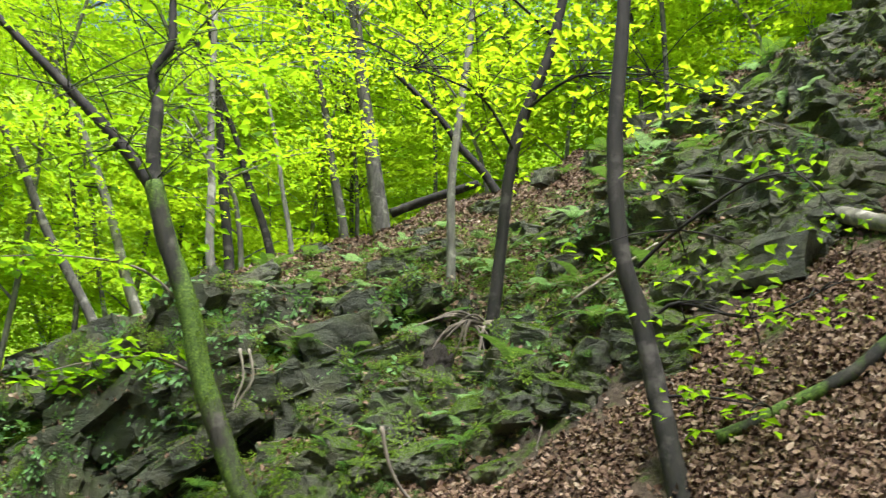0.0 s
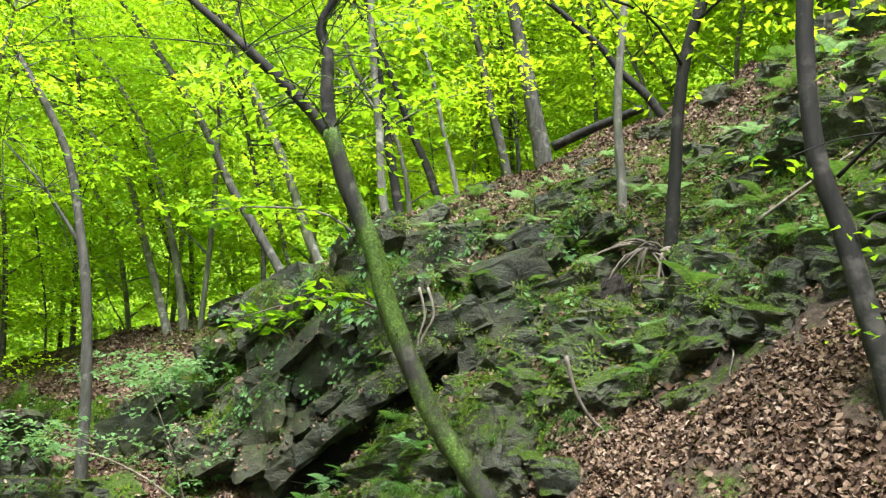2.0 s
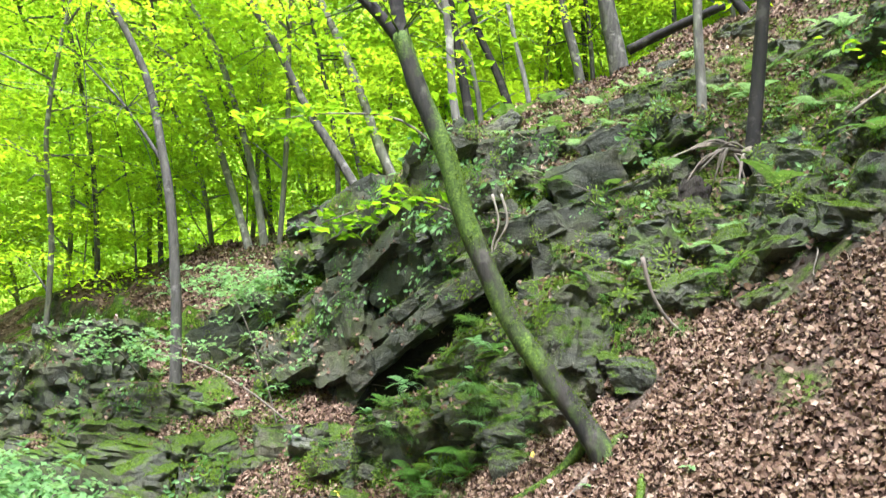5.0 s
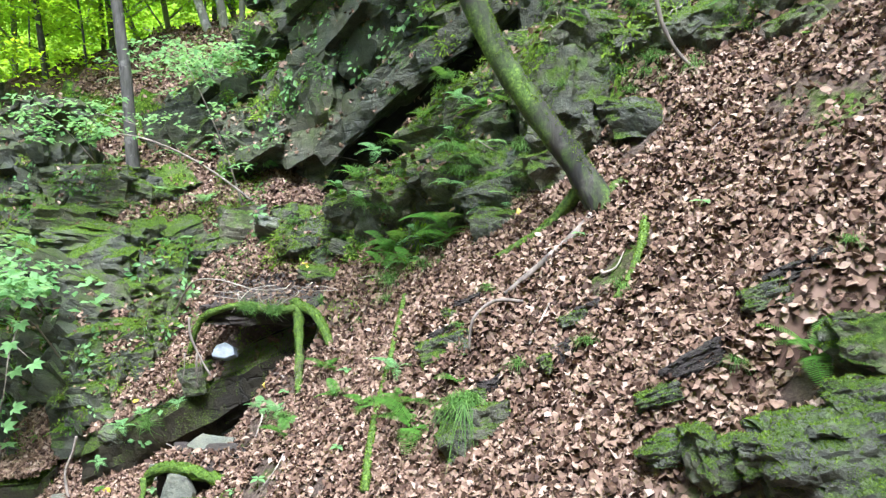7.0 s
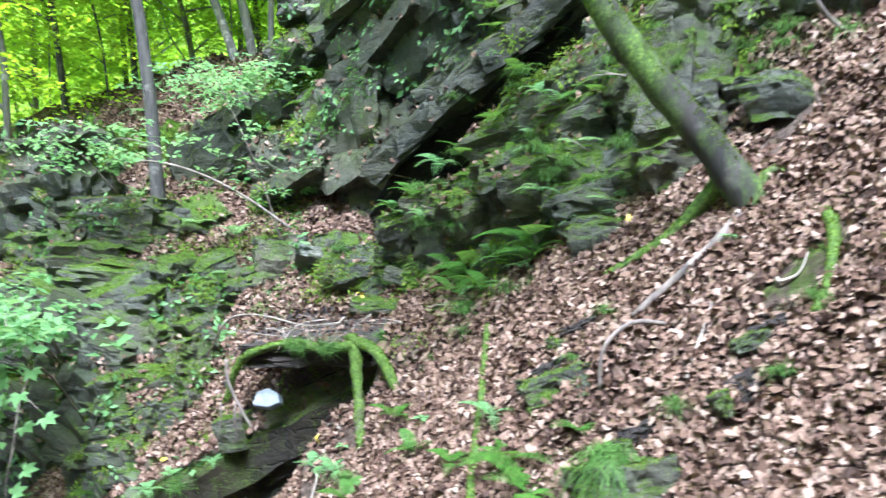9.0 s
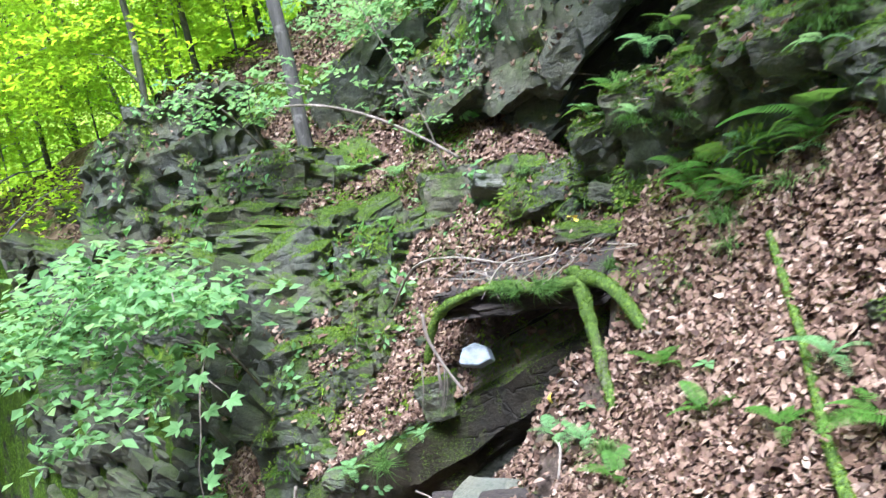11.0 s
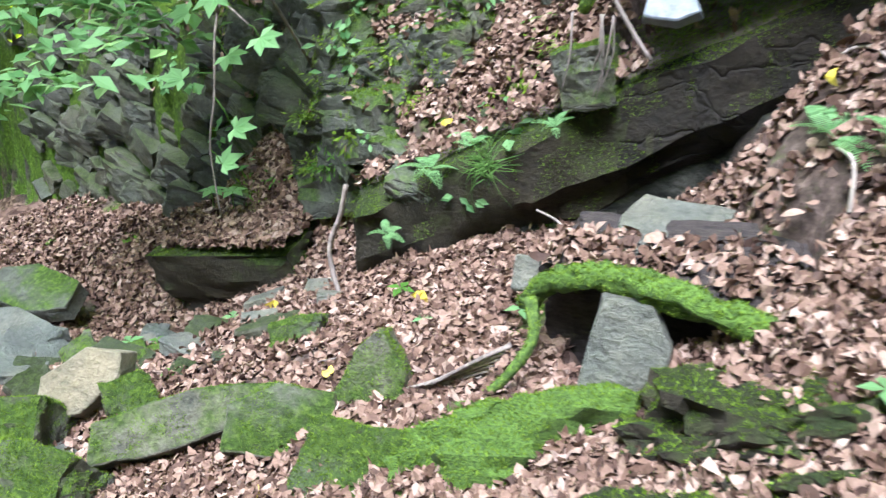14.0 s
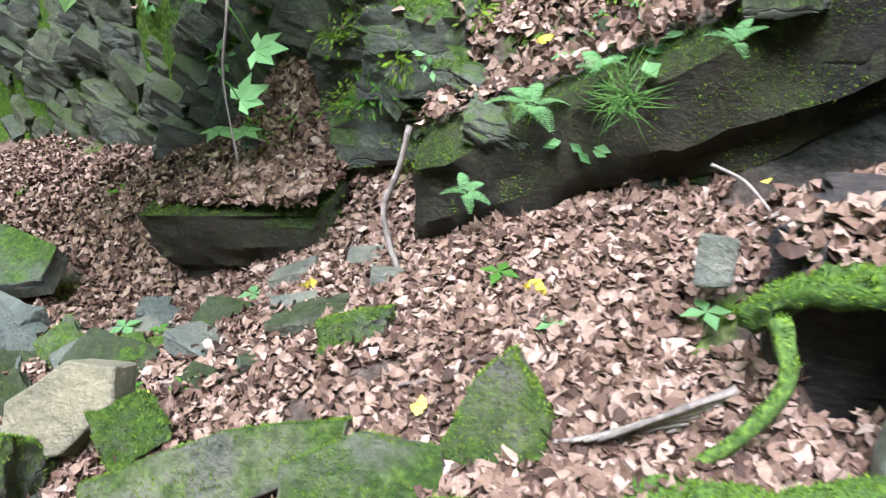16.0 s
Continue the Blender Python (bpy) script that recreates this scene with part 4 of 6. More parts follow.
# leaning slab of the upper cliff, with the dark split under it
block(101, ROCK, (-3.15, 8.95, 1.44), (1.97, -1.3, 1.24), (-0.30, -0.9, 0.02), (2.6, 0.75, 1.9), "tall dark slab leaning over a black split", square=0.5, rough=0.13)
block(102, ROCK, (-4.3, 9.45, 0.35), (1.6, -0.7, 0.5), (-0.35, -0.9, 0.2), (1.3, 0.8, 1.5), "dark fractured slab of the upper cliff", square=0.55, rough=0.13)
block(103, ROCK, (-5.1, 9.5, 0.0), (1.0, -0.2, 0.3), (-0.1, -0.9, 0.3), (1.1, 0.8, 0.9), "brown weathered block of the upper cliff", square=0.6, rough=0.12)
block(104, ROCK, (-2.05, 8.85, 2.35), (1.0, 0.1, 0.15), (-0.1, -0.95, 0.1), (1.05, 0.8, 0.75), "dark square rock with a mossy brow", square=0.45, rough=0.08)
block(105, MOSSY_ROCK, (-0.75, 8.15, 1.92), (0.8, 0.05, 0.34), (-0.1, -0.9, -0.2), (1.0, 0.7, 0.36), "overhanging rock ledge with a mossy top", cuts=6, square=0.35)
block(106, MOSSY_ROCK, (-1.15, 6.75, 0.62), (0.7, -0.7, 0.2), (-0.7, -0.7, 0.25), (1.1, 0.7, 0.75), "moss-crowned outcrop beside the leaning tree", cuts=8, square=0.45, rough=0.08)
block(107, BARE_ROCK, (-1.28, 6.42, 0.02), (0.7, -0.5, 0.35), (-0.7, -0.6, 0.5), (0.55, 0.3, 0.16), "pale flat slab in the outcrop", cuts=8, square=0.35)
block(108, ROCK, (-1.95, 6.95, -0.35), (0.72, -0.68, 0.3), (-0.6, -0.75, 0.2), (1.2, 0.6, 0.75), "grey-green rock face at the leaf slope", square=0.6, rough=0.12)
block(109, MOSSY_ROCK, (-0.95, 6.25, 0.55), (0.7, -0.6, 0.2), (-0.6, -0.75, 0.3), (0.5, 0.4, 0.5), "blocky bare rock under moss", cuts=10, square=0.3)


def slab_stone(seed, mat, centre, right, normal, outline, thick, label, moss=0):
    """A flat broken stone: an outline given a thickness, its faces and edges weathered."""
    Z = Vector(normal).normalized()
    X = Vector(right)
    X = (X - Z * X.dot(Z)).normalized()
    Y = Z.cross(X)
    bm = bmesh.new()
    face = bm.faces.new([bm.verts.new((x, y, 0)) for x, y in outline])
    ring = bmesh.ops.extrude_face_region(bm, geom=[face])["geom"]
    for v in ring:
        if isinstance(v, bmesh.types.BMVert):
            v.co = Vector((v.co.x * 0.95, v.co.y * 0.95, thick))
    bmesh.ops.recalc_face_normals(bm, faces=bm.faces[:])
    bmesh.ops.bevel(bm, geom=bm.edges[:], offset=0.006, segments=1, affect="EDGES")
    bmesh.ops.triangulate(bm, faces=bm.faces[:])
    for _ in range(5):
        bmesh.ops.subdivide_edges(bm, edges=[e for e in bm.edges if e.calc_length() > 0.03], cuts=1)
        bmesh.ops.triangulate(bm, faces=bm.faces[:])
    for v in bm.verts:
        q = v.co * 9 + Vector((seed, 0, 0))
        v.co += Vector((noise.noise(q), noise.noise(q + Vector((7, 0, 0))), noise.noise(q + Vector((0, 7, 0))))) * 0.010 + Vector((0, 0, 1)) * noise.noise(q * 3) * 0.004
    me = bpy.data.meshes.new("stone")
    bm.to_mesh(me)
    bm.free()
    me.materials.append(mat)
    me.polygons.foreach_set("use_smooth", [True] * len(me.polygons))
    me.set_sharp_from_angle(angle=radians(30))
    ob = new("stone", me)
    m = Matrix((X, Y, Z)).transposed().to_4x4()
    m.translation = Vector(centre)
    ob.matrix_basis = m
    if moss:
        with_moss(ob, 26000, 0.009, seed, moss)
    return tagged(ob, label, "stone")


slab_stone(1, BARE_ROCK, (-3.42, 5.62, -2.165), (1.0, 0.05, 0.0), (0.06, -0.24, 0.95), [(-0.15, -0.15), (0.04, -0.16), (0.20, -0.06), (0.25, 0.04), (0.16, 0.14), (-0.14, 0.14), (-0.18, 0.0)], 0.055, "flat grey slate lying on dry leaves")
slab_stone(2, BARE_ROCK, (-3.43, 5.21, -2.35), (1.0, 0.15, -0.05), (0.2, -0.86, 0.42), [(-0.115, -0.16), (0.02, -0.175), (0.11, -0.14), (0.13, 0.06), (0.055, 0.17), (-0.09, 0.165)], 0.07, "upright angular slate under the mossy root")
slab_stone(3, PALE_ROCK, (-5.60, 4.95, -3.03), (0.85, 0.42, 0.3), (0.3, -0.72, 0.62), [(-0.21, -0.11), (-0.02, -0.15), (0.19, -0.03), (0.21, 0.08), (0.06, 0.13), (-0.16, 0.05)], 0.13, "pale yellowish stone in the stream bed")
slab_stone(8, MOSSY_ROCK, (-4.27, 5.20, -2.70), (1.0, 0.2, 0.0), (0.2, -0.8, 0.55), [(-0.14, -0.10), (0.0, -0.17), (0.13, -0.09), (0.12, 0.03), (0.0, 0.17), (-0.07, 0.09)], 0.13, "wedge-shaped stone coated in moss", 0.35)
slab_stone(9, STREAM_ROCK, (-4.50, 4.94, -2.82), (0.9, 0.3, 0.16), (0.25, -0.62, 0.74), [(-0.21, -0.11), (0.10, -0.14), (0.20, -0.06), (0.19, 0.10), (-0.02, 0.13), (-0.20, 0.06)], 0.10, "square mossy slab in the stream bed", 0.7)
slab_stone(10, STREAM_ROCK, (-4.96, 4.90, -2.95), (0.82, 0.42, 0.32), (0.35, -0.6, 0.72), [(-0.38, -0.11), (-0.05, -0.12), (0.34, -0.06), (0.39, 0.04), (0.05, 0.10), (-0.34, 0.05)], 0.11, "long tilted plank of mossy rock", 0.7)
slab_stone(7, QUARTZ, (-3.66, 6.26, -1.60), (1.0, 0.1, 0.1), (0.1, -0.8, 0.6), [(-0.10, -0.05), (0.02, -0.07), (0.11, -0.04), (0.08, 0.04), (0.0, 0.075), (-0.08, 0.05)], 0.07, "pale bluish-white stone in the hollow's mouth")
slab_stone(4, BARE_ROCK, (-3.92, 5.62, -2.42), (1.0, 0.1, 0.1), (0.1, -0.8, 0.6), [(-0.05, -0.06), (0.05, -0.05), (0.055, 0.06), (-0.04, 0.07)], 0.04, "small upright slate chip on leaves")
slab_stone(5, MOSSY_ROCK, (-7.45, 5.85, -3.62), (1.0, 0.1, 0.1), (0.1, -0.3, 0.95), [(-0.35, -0.14), (0.1, -0.2), (0.36, -0.08), (0.3, 0.14), (-0.1, 0.2), (-0.33, 0.1)], 0.12, "dark flat slab in the stream bed")
slab_stone(6, BARE_ROCK, (-7.25, 5.5, -3.68), (1.0, 0.2, 0.05), (0.1, -0.35, 0.93), [(-0.4, -0.12), (0.0, -0.2), (0.36, -0.12), (0.42, 0.08), (0.0, 0.18), (-0.35, 0.12)], 0.13, "bluish-grey slab in the stream bed")
# long block above the stream bed, undercut and dark below
def long_rock():
    """A tilted slab with an earthy top, a mossy brow and an undercut face."""
    profile = ((0.95, 0.30), (0.55, 0.16), (0.25, 0.07), (0.08, 0.015), (0.0, -0.02), (-0.03, -0.06), (-0.035, -0.11), (-0.02, -0.17), (-0.03, -0.23), (0.0, -0.29), (0.05, -0.34), (0.12, -0.39), (0.20, -0.45), (0.28, -0.56), (0.30, -0.80))
    n, k = 96, len(profile)
    V, F, slots = [], [], []
    for i in range(n + 1):
        x = -5.20 + 2.34 * i / n
        top = -2.62 + 0.535 * (x + 5.17)
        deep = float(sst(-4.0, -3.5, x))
        end = 0.22 * max(0.0, 1 - i / 5) ** 2
        for dy, dz in profile:
            c = Vector((x * 2.2, dy * 3, dz * 7))
            chip = 0.05 * noise.noise(c) + 0.03 * noise.noise(c * 2.7) + 0.03 * noise.noise(Vector((x * 4, 0, dz * 16 + x * 1.5))) + 0.012 * noise.noise(c * 7)
            lip = 0.10 * noise.noise(Vector((x * 3.1, 5.0, 0))) * max(0.0, 1 - abs(dz) * 5)
            V.append((x + 0.04 * noise.noise(c * 1.7), 6.20 + 0.06 * (x + 5.16) + dy + chip + lip + end - (0.02 * deep + 0.5 * max(0.0, dy) * deep) * (dz < 0.0), top + dz * (1.0 + (0.42 - 0.3 * deep) * (dz < 0)) + 0.4 * chip - end * 0.4 * (dz > -0.1)))
    for i in range(n):
        for j in range(k - 1):
            a = i * k + j
            F.append((a, a + k, a + k + 1, a + 1))
            # slot 2, the end inside the hollow, has its shade painted in
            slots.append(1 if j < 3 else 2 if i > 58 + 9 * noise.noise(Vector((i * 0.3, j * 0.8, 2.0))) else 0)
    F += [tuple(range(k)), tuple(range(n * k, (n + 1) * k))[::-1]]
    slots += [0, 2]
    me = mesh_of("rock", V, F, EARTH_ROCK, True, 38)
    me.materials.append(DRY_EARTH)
    me.materials.append(SHADE_ROCK)
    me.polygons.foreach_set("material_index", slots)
    bm = bmesh.new()
    bm.from_mesh(me)
    bmesh.ops.recalc_face_normals(bm, faces=bm.faces[:])
    bm.to_mesh(me)
    bm.free()
    ob = new("rock", me)
    with_moss(ob, 12000, 0.011, 110, 0.38)
    return tagged(ob, "long undercut rock with an earthy top and mossy brow", "rock")


long_rock()
# rocks behind and under the long rock carry painted shade
block(145, SHADE_ROCK, (-3.35, 7.02, -2.02), (1.3, 0.0, 0.6), (0.0, -1.0, 0.1), (1.5, 0.8, 0.55), "rock deep under the turf, coloured dark as shade", square=0.25, rough=0.1)
block(111, SHADE_ROCK, (-4.30, 6.92, -2.86), (1.85, 0.0, 0.86), (0.1, -0.95, -0.2), (1.8, 0.8, 0.5), "recessed foot of the long rock, darkened as shade", cuts=5, square=0.3)
block(112, SHADE_ROCK, (-3.25, 7.05, -1.78), (1.3, 0.05, 0.62), (0.15, -0.95, 0.1), (1.0, 0.5, 0.62), "rock inside the hollow, near-black as painted shade", cuts=5, square=0.3)
block(114, MOSSY_ROCK, (-3.98, 6.30, -1.88), (0.9, 0.2, 0.2), (0.1, -0.95, 0.1), (0.24, 0.22, 0.26), "small mossy rock under hanging roots", "stone")
block(115, EARTH_ROCK, (-6.18, 6.60, -3.41), (1.0, 0.12, 0.22), (0.1, -0.95, -0.12), (1.08, 0.7, 0.60), "square mossy boulder capped with dry leaves", square=0.2, rough=0.06)
block(122, MOSSY_ROCK, (-5.70, 4.62, -3.12), (0.85, 0.3, 0.1), (0.3, -0.6, 0.7), (0.42, 0.3, 0.3), "dark stone with a moss cap", "stone")
block(123, MOSSY_ROCK, (-5.28, 4.42, -3.08), (0.9, 0.1, 0.1), (0.2, -0.6, 0.8), (0.5, 0.28, 0.34), "rounded mossy stone in the stream bed", "stone")
block(124, MOSSY_ROCK, (-4.05, 4.80, -2.74), (0.95, 0.1, 0.1), (0.2, -0.6, 0.8), (0.46, 0.2, 0.28), "flat mossy stone half under leaves", "stone")
block(125, MOSSY_ROCK, (-4.93, 5.52, -2.93), (0.85, 0.4, 0.2), (0.3, -0.7, 0.6), (0.25, 0.16, 0.17), "small mossy stone on dry leaves", "stone")
block(126, MOSSY_ROCK, (-5.38, 4.95, -3.05), (0.5, 0.8, 0.1), (0.4, -0.6, 0.7), (0.22, 0.15, 0.2), "small mossy stone beside a pale one", "stone")
block(127, MOSS_MAT, (-3.68, 4.95, -2.68), (0.9, 0.2, 0.25), (0.2, -0.6, 0.8), (0.72, 0.46, 0.40), "low mound of rock thick with moss", "stone", square=0.95, rough=0.14)
block(128, EARTH_ROCK, (-2.95, 5.02, -2.42), (0.9, 0.1, 0.3), (0.2, -0.9, 0.4), (0.7, 0.4, 0.5), "mossy earth bank under the root", "stone", square=0.9, rough=0.14)
for k, (x, y, z, w) in enumerate(((-3.05, 4.93, -2.42, 0.5), (-2.82, 4.84, -2.30, 0.42), (-2.72, 5.03, -2.20, 0.45), (-3.15, 4.78, -2.46, 0.4), (-2.62, 4.82, -2.18, 0.4))):
    block(150 + k, EARTH_ROCK, (x, y, z), (0.9, 0.1 * k, 0.35), (0.1, -0.8, 0.5), (w, w * 0.7, w * 0.55), "dark earth hummock grown with moss", "stone", square=0.9, rough=0.16)
block(129, MOSSY_ROCK, (-2.78, 7.42, -0.74), (1.0, 0.1, 0.2), (0.1, -0.7, 0.7), (0.34, 0.25, 0.22), "bright mossy rock on the leaf slope", "stone")
block(130, MOSSY_ROCK, (-6.9, 8.85, -0.62), (1.0, 0.05, 0.05), (0.0, -0.95, 0.2), (1.2, 0.8, 0.5), "square mossy block under a grey tree", cuts=5, square=0.3)
block(132, MOSSY_ROCK, (0.50, 3.40, gz(0.50, 3.40) + 0.0), (1.0, 0.1, 0.2), (-0.1, -0.9, 0.3), (0.36, 0.25, 0.26), "mossy stone at the foot of the leaf slope", "stone", square=0.9, rough=0.12)
block(133, MOSSY_ROCK, (0.02, 3.34, gz(0.02, 3.34) + 0.04), (1.0, 0.1, 0.2), (-0.1, -0.9, 0.3), (0.24, 0.22, 0.24), "small mossy stone under dry leaves", "stone", square=0.9, rough=0.12)
block(134, MOSSY_ROCK, (0.30, 3.12, gz(0.30, 3.12) + 0.05), (1.0, 0.1, 0.2), (-0.1, -0.9, 0.3), (0.4, 0.3, 0.28), "mossy stone beside a small fern", "stone", square=0.9, rough=0.12)
for k, (x, y, w) in enumerate(((0.62, 3.55, 0.22), (0.18, 3.22, 0.24), (0.42, 3.22, 0.24), (-0.14, 3.48, 0.22))):
    block(160 + k, MOSSY_ROCK, (x, y, gz(x, y) + 0.04), (1.0, 0.1 * k, 0.2), (-0.1, -0.9, 0.3), (w, w * 0.75, w * 0.6), "mossy stone in the broken leaf slope", "stone", square=0.9, rough=0.14)
block(135, MOSSY_ROCK, (-1.05, 4.25, -1.14), (1.0, 0.1, 0.3), (-0.1, -0.9, 0.3), (0.42, 0.3, 0.3), "mossy hummock under a grass mop", "stone", square=0.9, rough=0.14)
block(136, MOSSY_ROCK, (-1.40, 5.02, -0.98), (1.0, 0.1, 0.3), (-0.1, -0.9, 0.3), (0.34, 0.2, 0.2), "mossy stone beside a dark gap", "stone", square=0.8, rough=0.12)
block(137, MOSSY_ROCK, (-5.45, 7.02, -2.38), (1.0, 0.15, 0.2), (0.1, -0.95, 0.1), (0.95, 0.5, 0.5), "mossy rock step beside the stream cliff", square=0.5, rough=0.1)
for x, y, z, w in ((-5.32, 6.72, -2.42, 0.55), (-5.2, 6.98, -2.12, 0.5), (-5.02, 7.3, -1.85, 0.45), (-5.45, 6.8, -2.75, 0.6), (-5.55, 7.3, -2.0, 0.7), (-4.95, 7.6, -1.6, 0.4), (-5.3, 7.55, -1.7, 0.5)):
    rock(MOSSY_MESHES[int(w * 100) % 9], x, y, z, (w * 1.2, w * 0.8, w * 0.75), (5, 15, w * 300), "mossy rock at the edge of the leaf slope", "edge rocks")
# mossy blocks and slates in the gully
block(201, MOSS_MAT, (-2.87, 7.24, -0.86), (1.0, 0.15, 0.25), (0.1, -0.7, 0.6), (0.30, 0.26, 0.16), "bright moss cushion on a flat stone", "stone", square=0.8, rough=0.1)
block(202, MOSS_MAT, (-2.64, 7.34, -0.74), (1.0, 0.1, 0.1), (0.1, -0.6, 0.7), (0.28, 0.2, 0.12), "bright moss on a low stone", "stone", square=0.8, rough=0.1)
block(203, MOSSY_ROCK, (-5.32, 7.95, -1.42), (1.0, 0.1, 0.1), (0.2, -0.9, 0.25), (0.62, 0.55, 0.62), "layered block with mossy ledges in the gully", "rock", square=0.3, rough=0.1)
block(204, BARE_ROCK, (-4.22, 8.05, -0.84), (1.0, 0.2, -0.15), (0.15, -0.75, 0.6), (0.34, 0.36, 0.16), "pale grey slate leaning in the gully", "stone", square=0.4, rough=0.05)
block(205, MOSSY_ROCK, (-3.62, 7.8, -0.88), (1.0, 0.05, 0.2), (0.1, -0.8, 0.5), (0.62, 0.5, 0.40), "mossy hump of rock in the gully", "rock", square=0.7, rough=0.1)
block(206, BARE_ROCK, (-3.12, 7.55, -0.70), (1.0, 0.1, 0.15), (0.15, -0.6, 0.75), (0.26, 0.26, 0.12), "pale grey slate among moss", "stone", square=0.4, rough=0.05)
block(207, MOSSY_ROCK, (-6.71, 9.0, -0.92), (1.0, 0.1, 0.05), (0.1, -0.9, 0.3), (0.95, 0.6, 0.46), "broad block carpeted with moss under the grey tree", "rock", square=0.4, rough=0.08)
block(208, MOSSY_ROCK, (-5.08, 6.95, -2.12), (1.0, 0.0, 0.35), (0.1, -0.9, 0.3), (0.75, 0.4, 0.42), "mossy shoulder of rock over the stream", "rock", square=0.6, rough=0.12)
block(138, ROCK, (-5.75, 7.05, -2.85), (1.0, 0.1, 0.1), (0.2, -0.95, 0.0), (0.7, 0.5, 0.7), "dark rock corner of the stream cliff", square=0.5, rough=0.1)
block(142, ROCK, (-8.0, 8.95, -0.25), (1.0, -0.1, 0.15), (0.15, -0.95, 0.1), (1.4, 1.0, 1.3), "dark mossy knoll of rock above the stream", square=0.6, rough=0.14)
block(143, ROCK, (-8.9, 9.0, -0.6), (1.0, 0.0, 0.25), (0.1, -0.95, 0.1), (1.3, 1.0, 1.2), "dark knoll of layered rock above the stream", square=0.6, rough=0.14)
block(144, MOSSY_ROCK, (-7.55, 8.6, -0.95), (1.0, 0.1, 0.1), (0.1, -0.95, 0.1), (1.0, 0.8, 0.8), "mossy rock below the knoll", square=0.6, rough=0.12)
r = random.Random(31)
stones = (MOSSY_MESHES, BARE_MESHES, BARE_MESHES, ROCK_MESHES)
for k in range(54):
    x, y = r.uniform(-7.6, -4.9), r.uniform(4.4, 6.2)
    if (x + 4.9) * 0.5 + y > 6.0 and x > -6.2:
        continue
    s = r.uniform(0.07, 0.24)
    kind = r.choice(stones)
    rock(r.choice(kind), x, y, gz(x, y) + 0.05 * s + 0.01, (s * r.uniform(1.0, 1.9), s, s * r.uniform(0.4, 0.75)), (r.uniform(-20, 20), r.uniform(-20, 20), r.uniform(-40, 40)),
         "mossy stone among dry leaves" if kind is MOSSY_MESHES else "grey slate among dry leaves", "stream stones", "stone")
for k in range(18):
    x, y = r.uniform(-5.8, -2.6), r.uniform(6.9, 8.8)
    s = r.uniform(0.12, 0.4)
    rock(r.choice(MOSSY_MESHES), x, y, gz(x, y), (s * r.uniform(1.0, 1.7), s, s * r.uniform(0.5, 0.8)), (r.uniform(-20, 20), r.uniform(-25, 15), r.uniform(-40, 40)),
         "mossy stone on the bare slope", "slope stones", "stone", far=k % 2 == 1)
for k in range(120):
    x, y = r.uniform(-3.5, 5.5), r.uniform(7.4, 13.5)
    s = r.uniform(0.12, 0.42)
    rock(r.choice(MOSSY_MESHES + ROCK_MESHES[:3]), x, y, gz(x, y), (s * r.uniform(1.0, 1.8), s, s * r.uniform(0.5, 0.9)), (r.uniform(-20, 20), r.uniform(-30, 10), r.uniform(-40, 40)),
         "weathered stone on the upper slope", "slope stones", "stone", far=y > 8.5)

pile("scree", FAR_ROCKS, "mossy broken rock strewn over the hillside", "rocks")


# fractured blocks of the leaning slab, and the mossy ridge before the split
rr = random.Random(17)
# this block's colour stands in for the shade inside the split
block(146, SPLIT_SHADE_ROCK, (-2.54, 7.98, 0.50), (1.5, -0.35, 1.24), (-0.2, -0.95, -0.3), (2.3, 0.3, 0.50), "black rock set in the split as its painted shade", square=0.5, rough=0.14)
slab = framed((-3.15, 8.95, 1.44), (1.97, -1.3, 1.24), (-0.30, -0.9, 0.02), (2.6, 0.75, 1.9))
for k in range(46):
    p = slab @ Vector((rr.uniform(-0.48, 0.48), -0.47, rr.uniform(-0.42, 0.48)))
    s = rr.uniform(0.2, 0.6)
    rock(rr.choice(ROCK_MESHES if k % 3 else MOSSY_MESHES), p.x, p.y, p.z, (s * 1.4, s * 0.5, s * rr.uniform(0.5, 0.9)), (rr.uniform(-12, 12), -30 + rr.uniform(-14, 14), -25 + rr.uniform(-15, 15)), "fractured dark rock of the leaning slab", "slab blocks", far=k > 24)
RIDGE = []
for k, (x, y, z, w) in enumerate(((-1.85, 7.15, 0.82, 0.62), (-2.1, 7.25, 0.56, 0.6), (-2.38, 7.4, 0.24, 0.62), (-2.7, 7.5, 0.03, 0.55), (-3.05, 7.6, -0.2, 0.5), (-2.0, 6.9, 0.35, 0.55), (-2.3, 7.05, 0.05, 0.55), (-2.6, 7.2, -0.2, 0.5), (-1.6, 6.75, 0.6, 0.5), (-1.75, 6.6, 0.25, 0.5), (-1.45, 6.35, 0.1, 0.45))):
    rock(MOSSY_MESHES[k % 9], x, y, z - 0.6 * w, (w * 1.25, w * 0.9, w * 0.75), (8, -22 + 3 * (k % 5), -30 + 11 * (k % 7)), "moss-grown rock of the ridge before the split", "ridge rocks")
    RIDGE.append((x, y, z, w))
for k in range(14):
    t = (k + rr.random()) / 14
    s = rr.uniform(0.22, 0.42)
    rock(ROCK_MESHES[k % 9], -3.45 + 1.65 * t + 0.02, 7.93 - 0.35 * t, 0.08 + 1.28 * t, (s * 1.3, s * 0.8, s * 0.6), (rr.uniform(-10, 10), -38 + rr.uniform(-10, 10), rr.uniform(-25, 10)), "dark rock overhanging the split", "split rocks")


# ---- soil roofs over the hollows ----
def soil_roof(seed, centre, along, out, size, label):
    return block(seed, SHADED_SOIL, centre, along, out, size, label, "soil", square=0.3, rough=0.05)


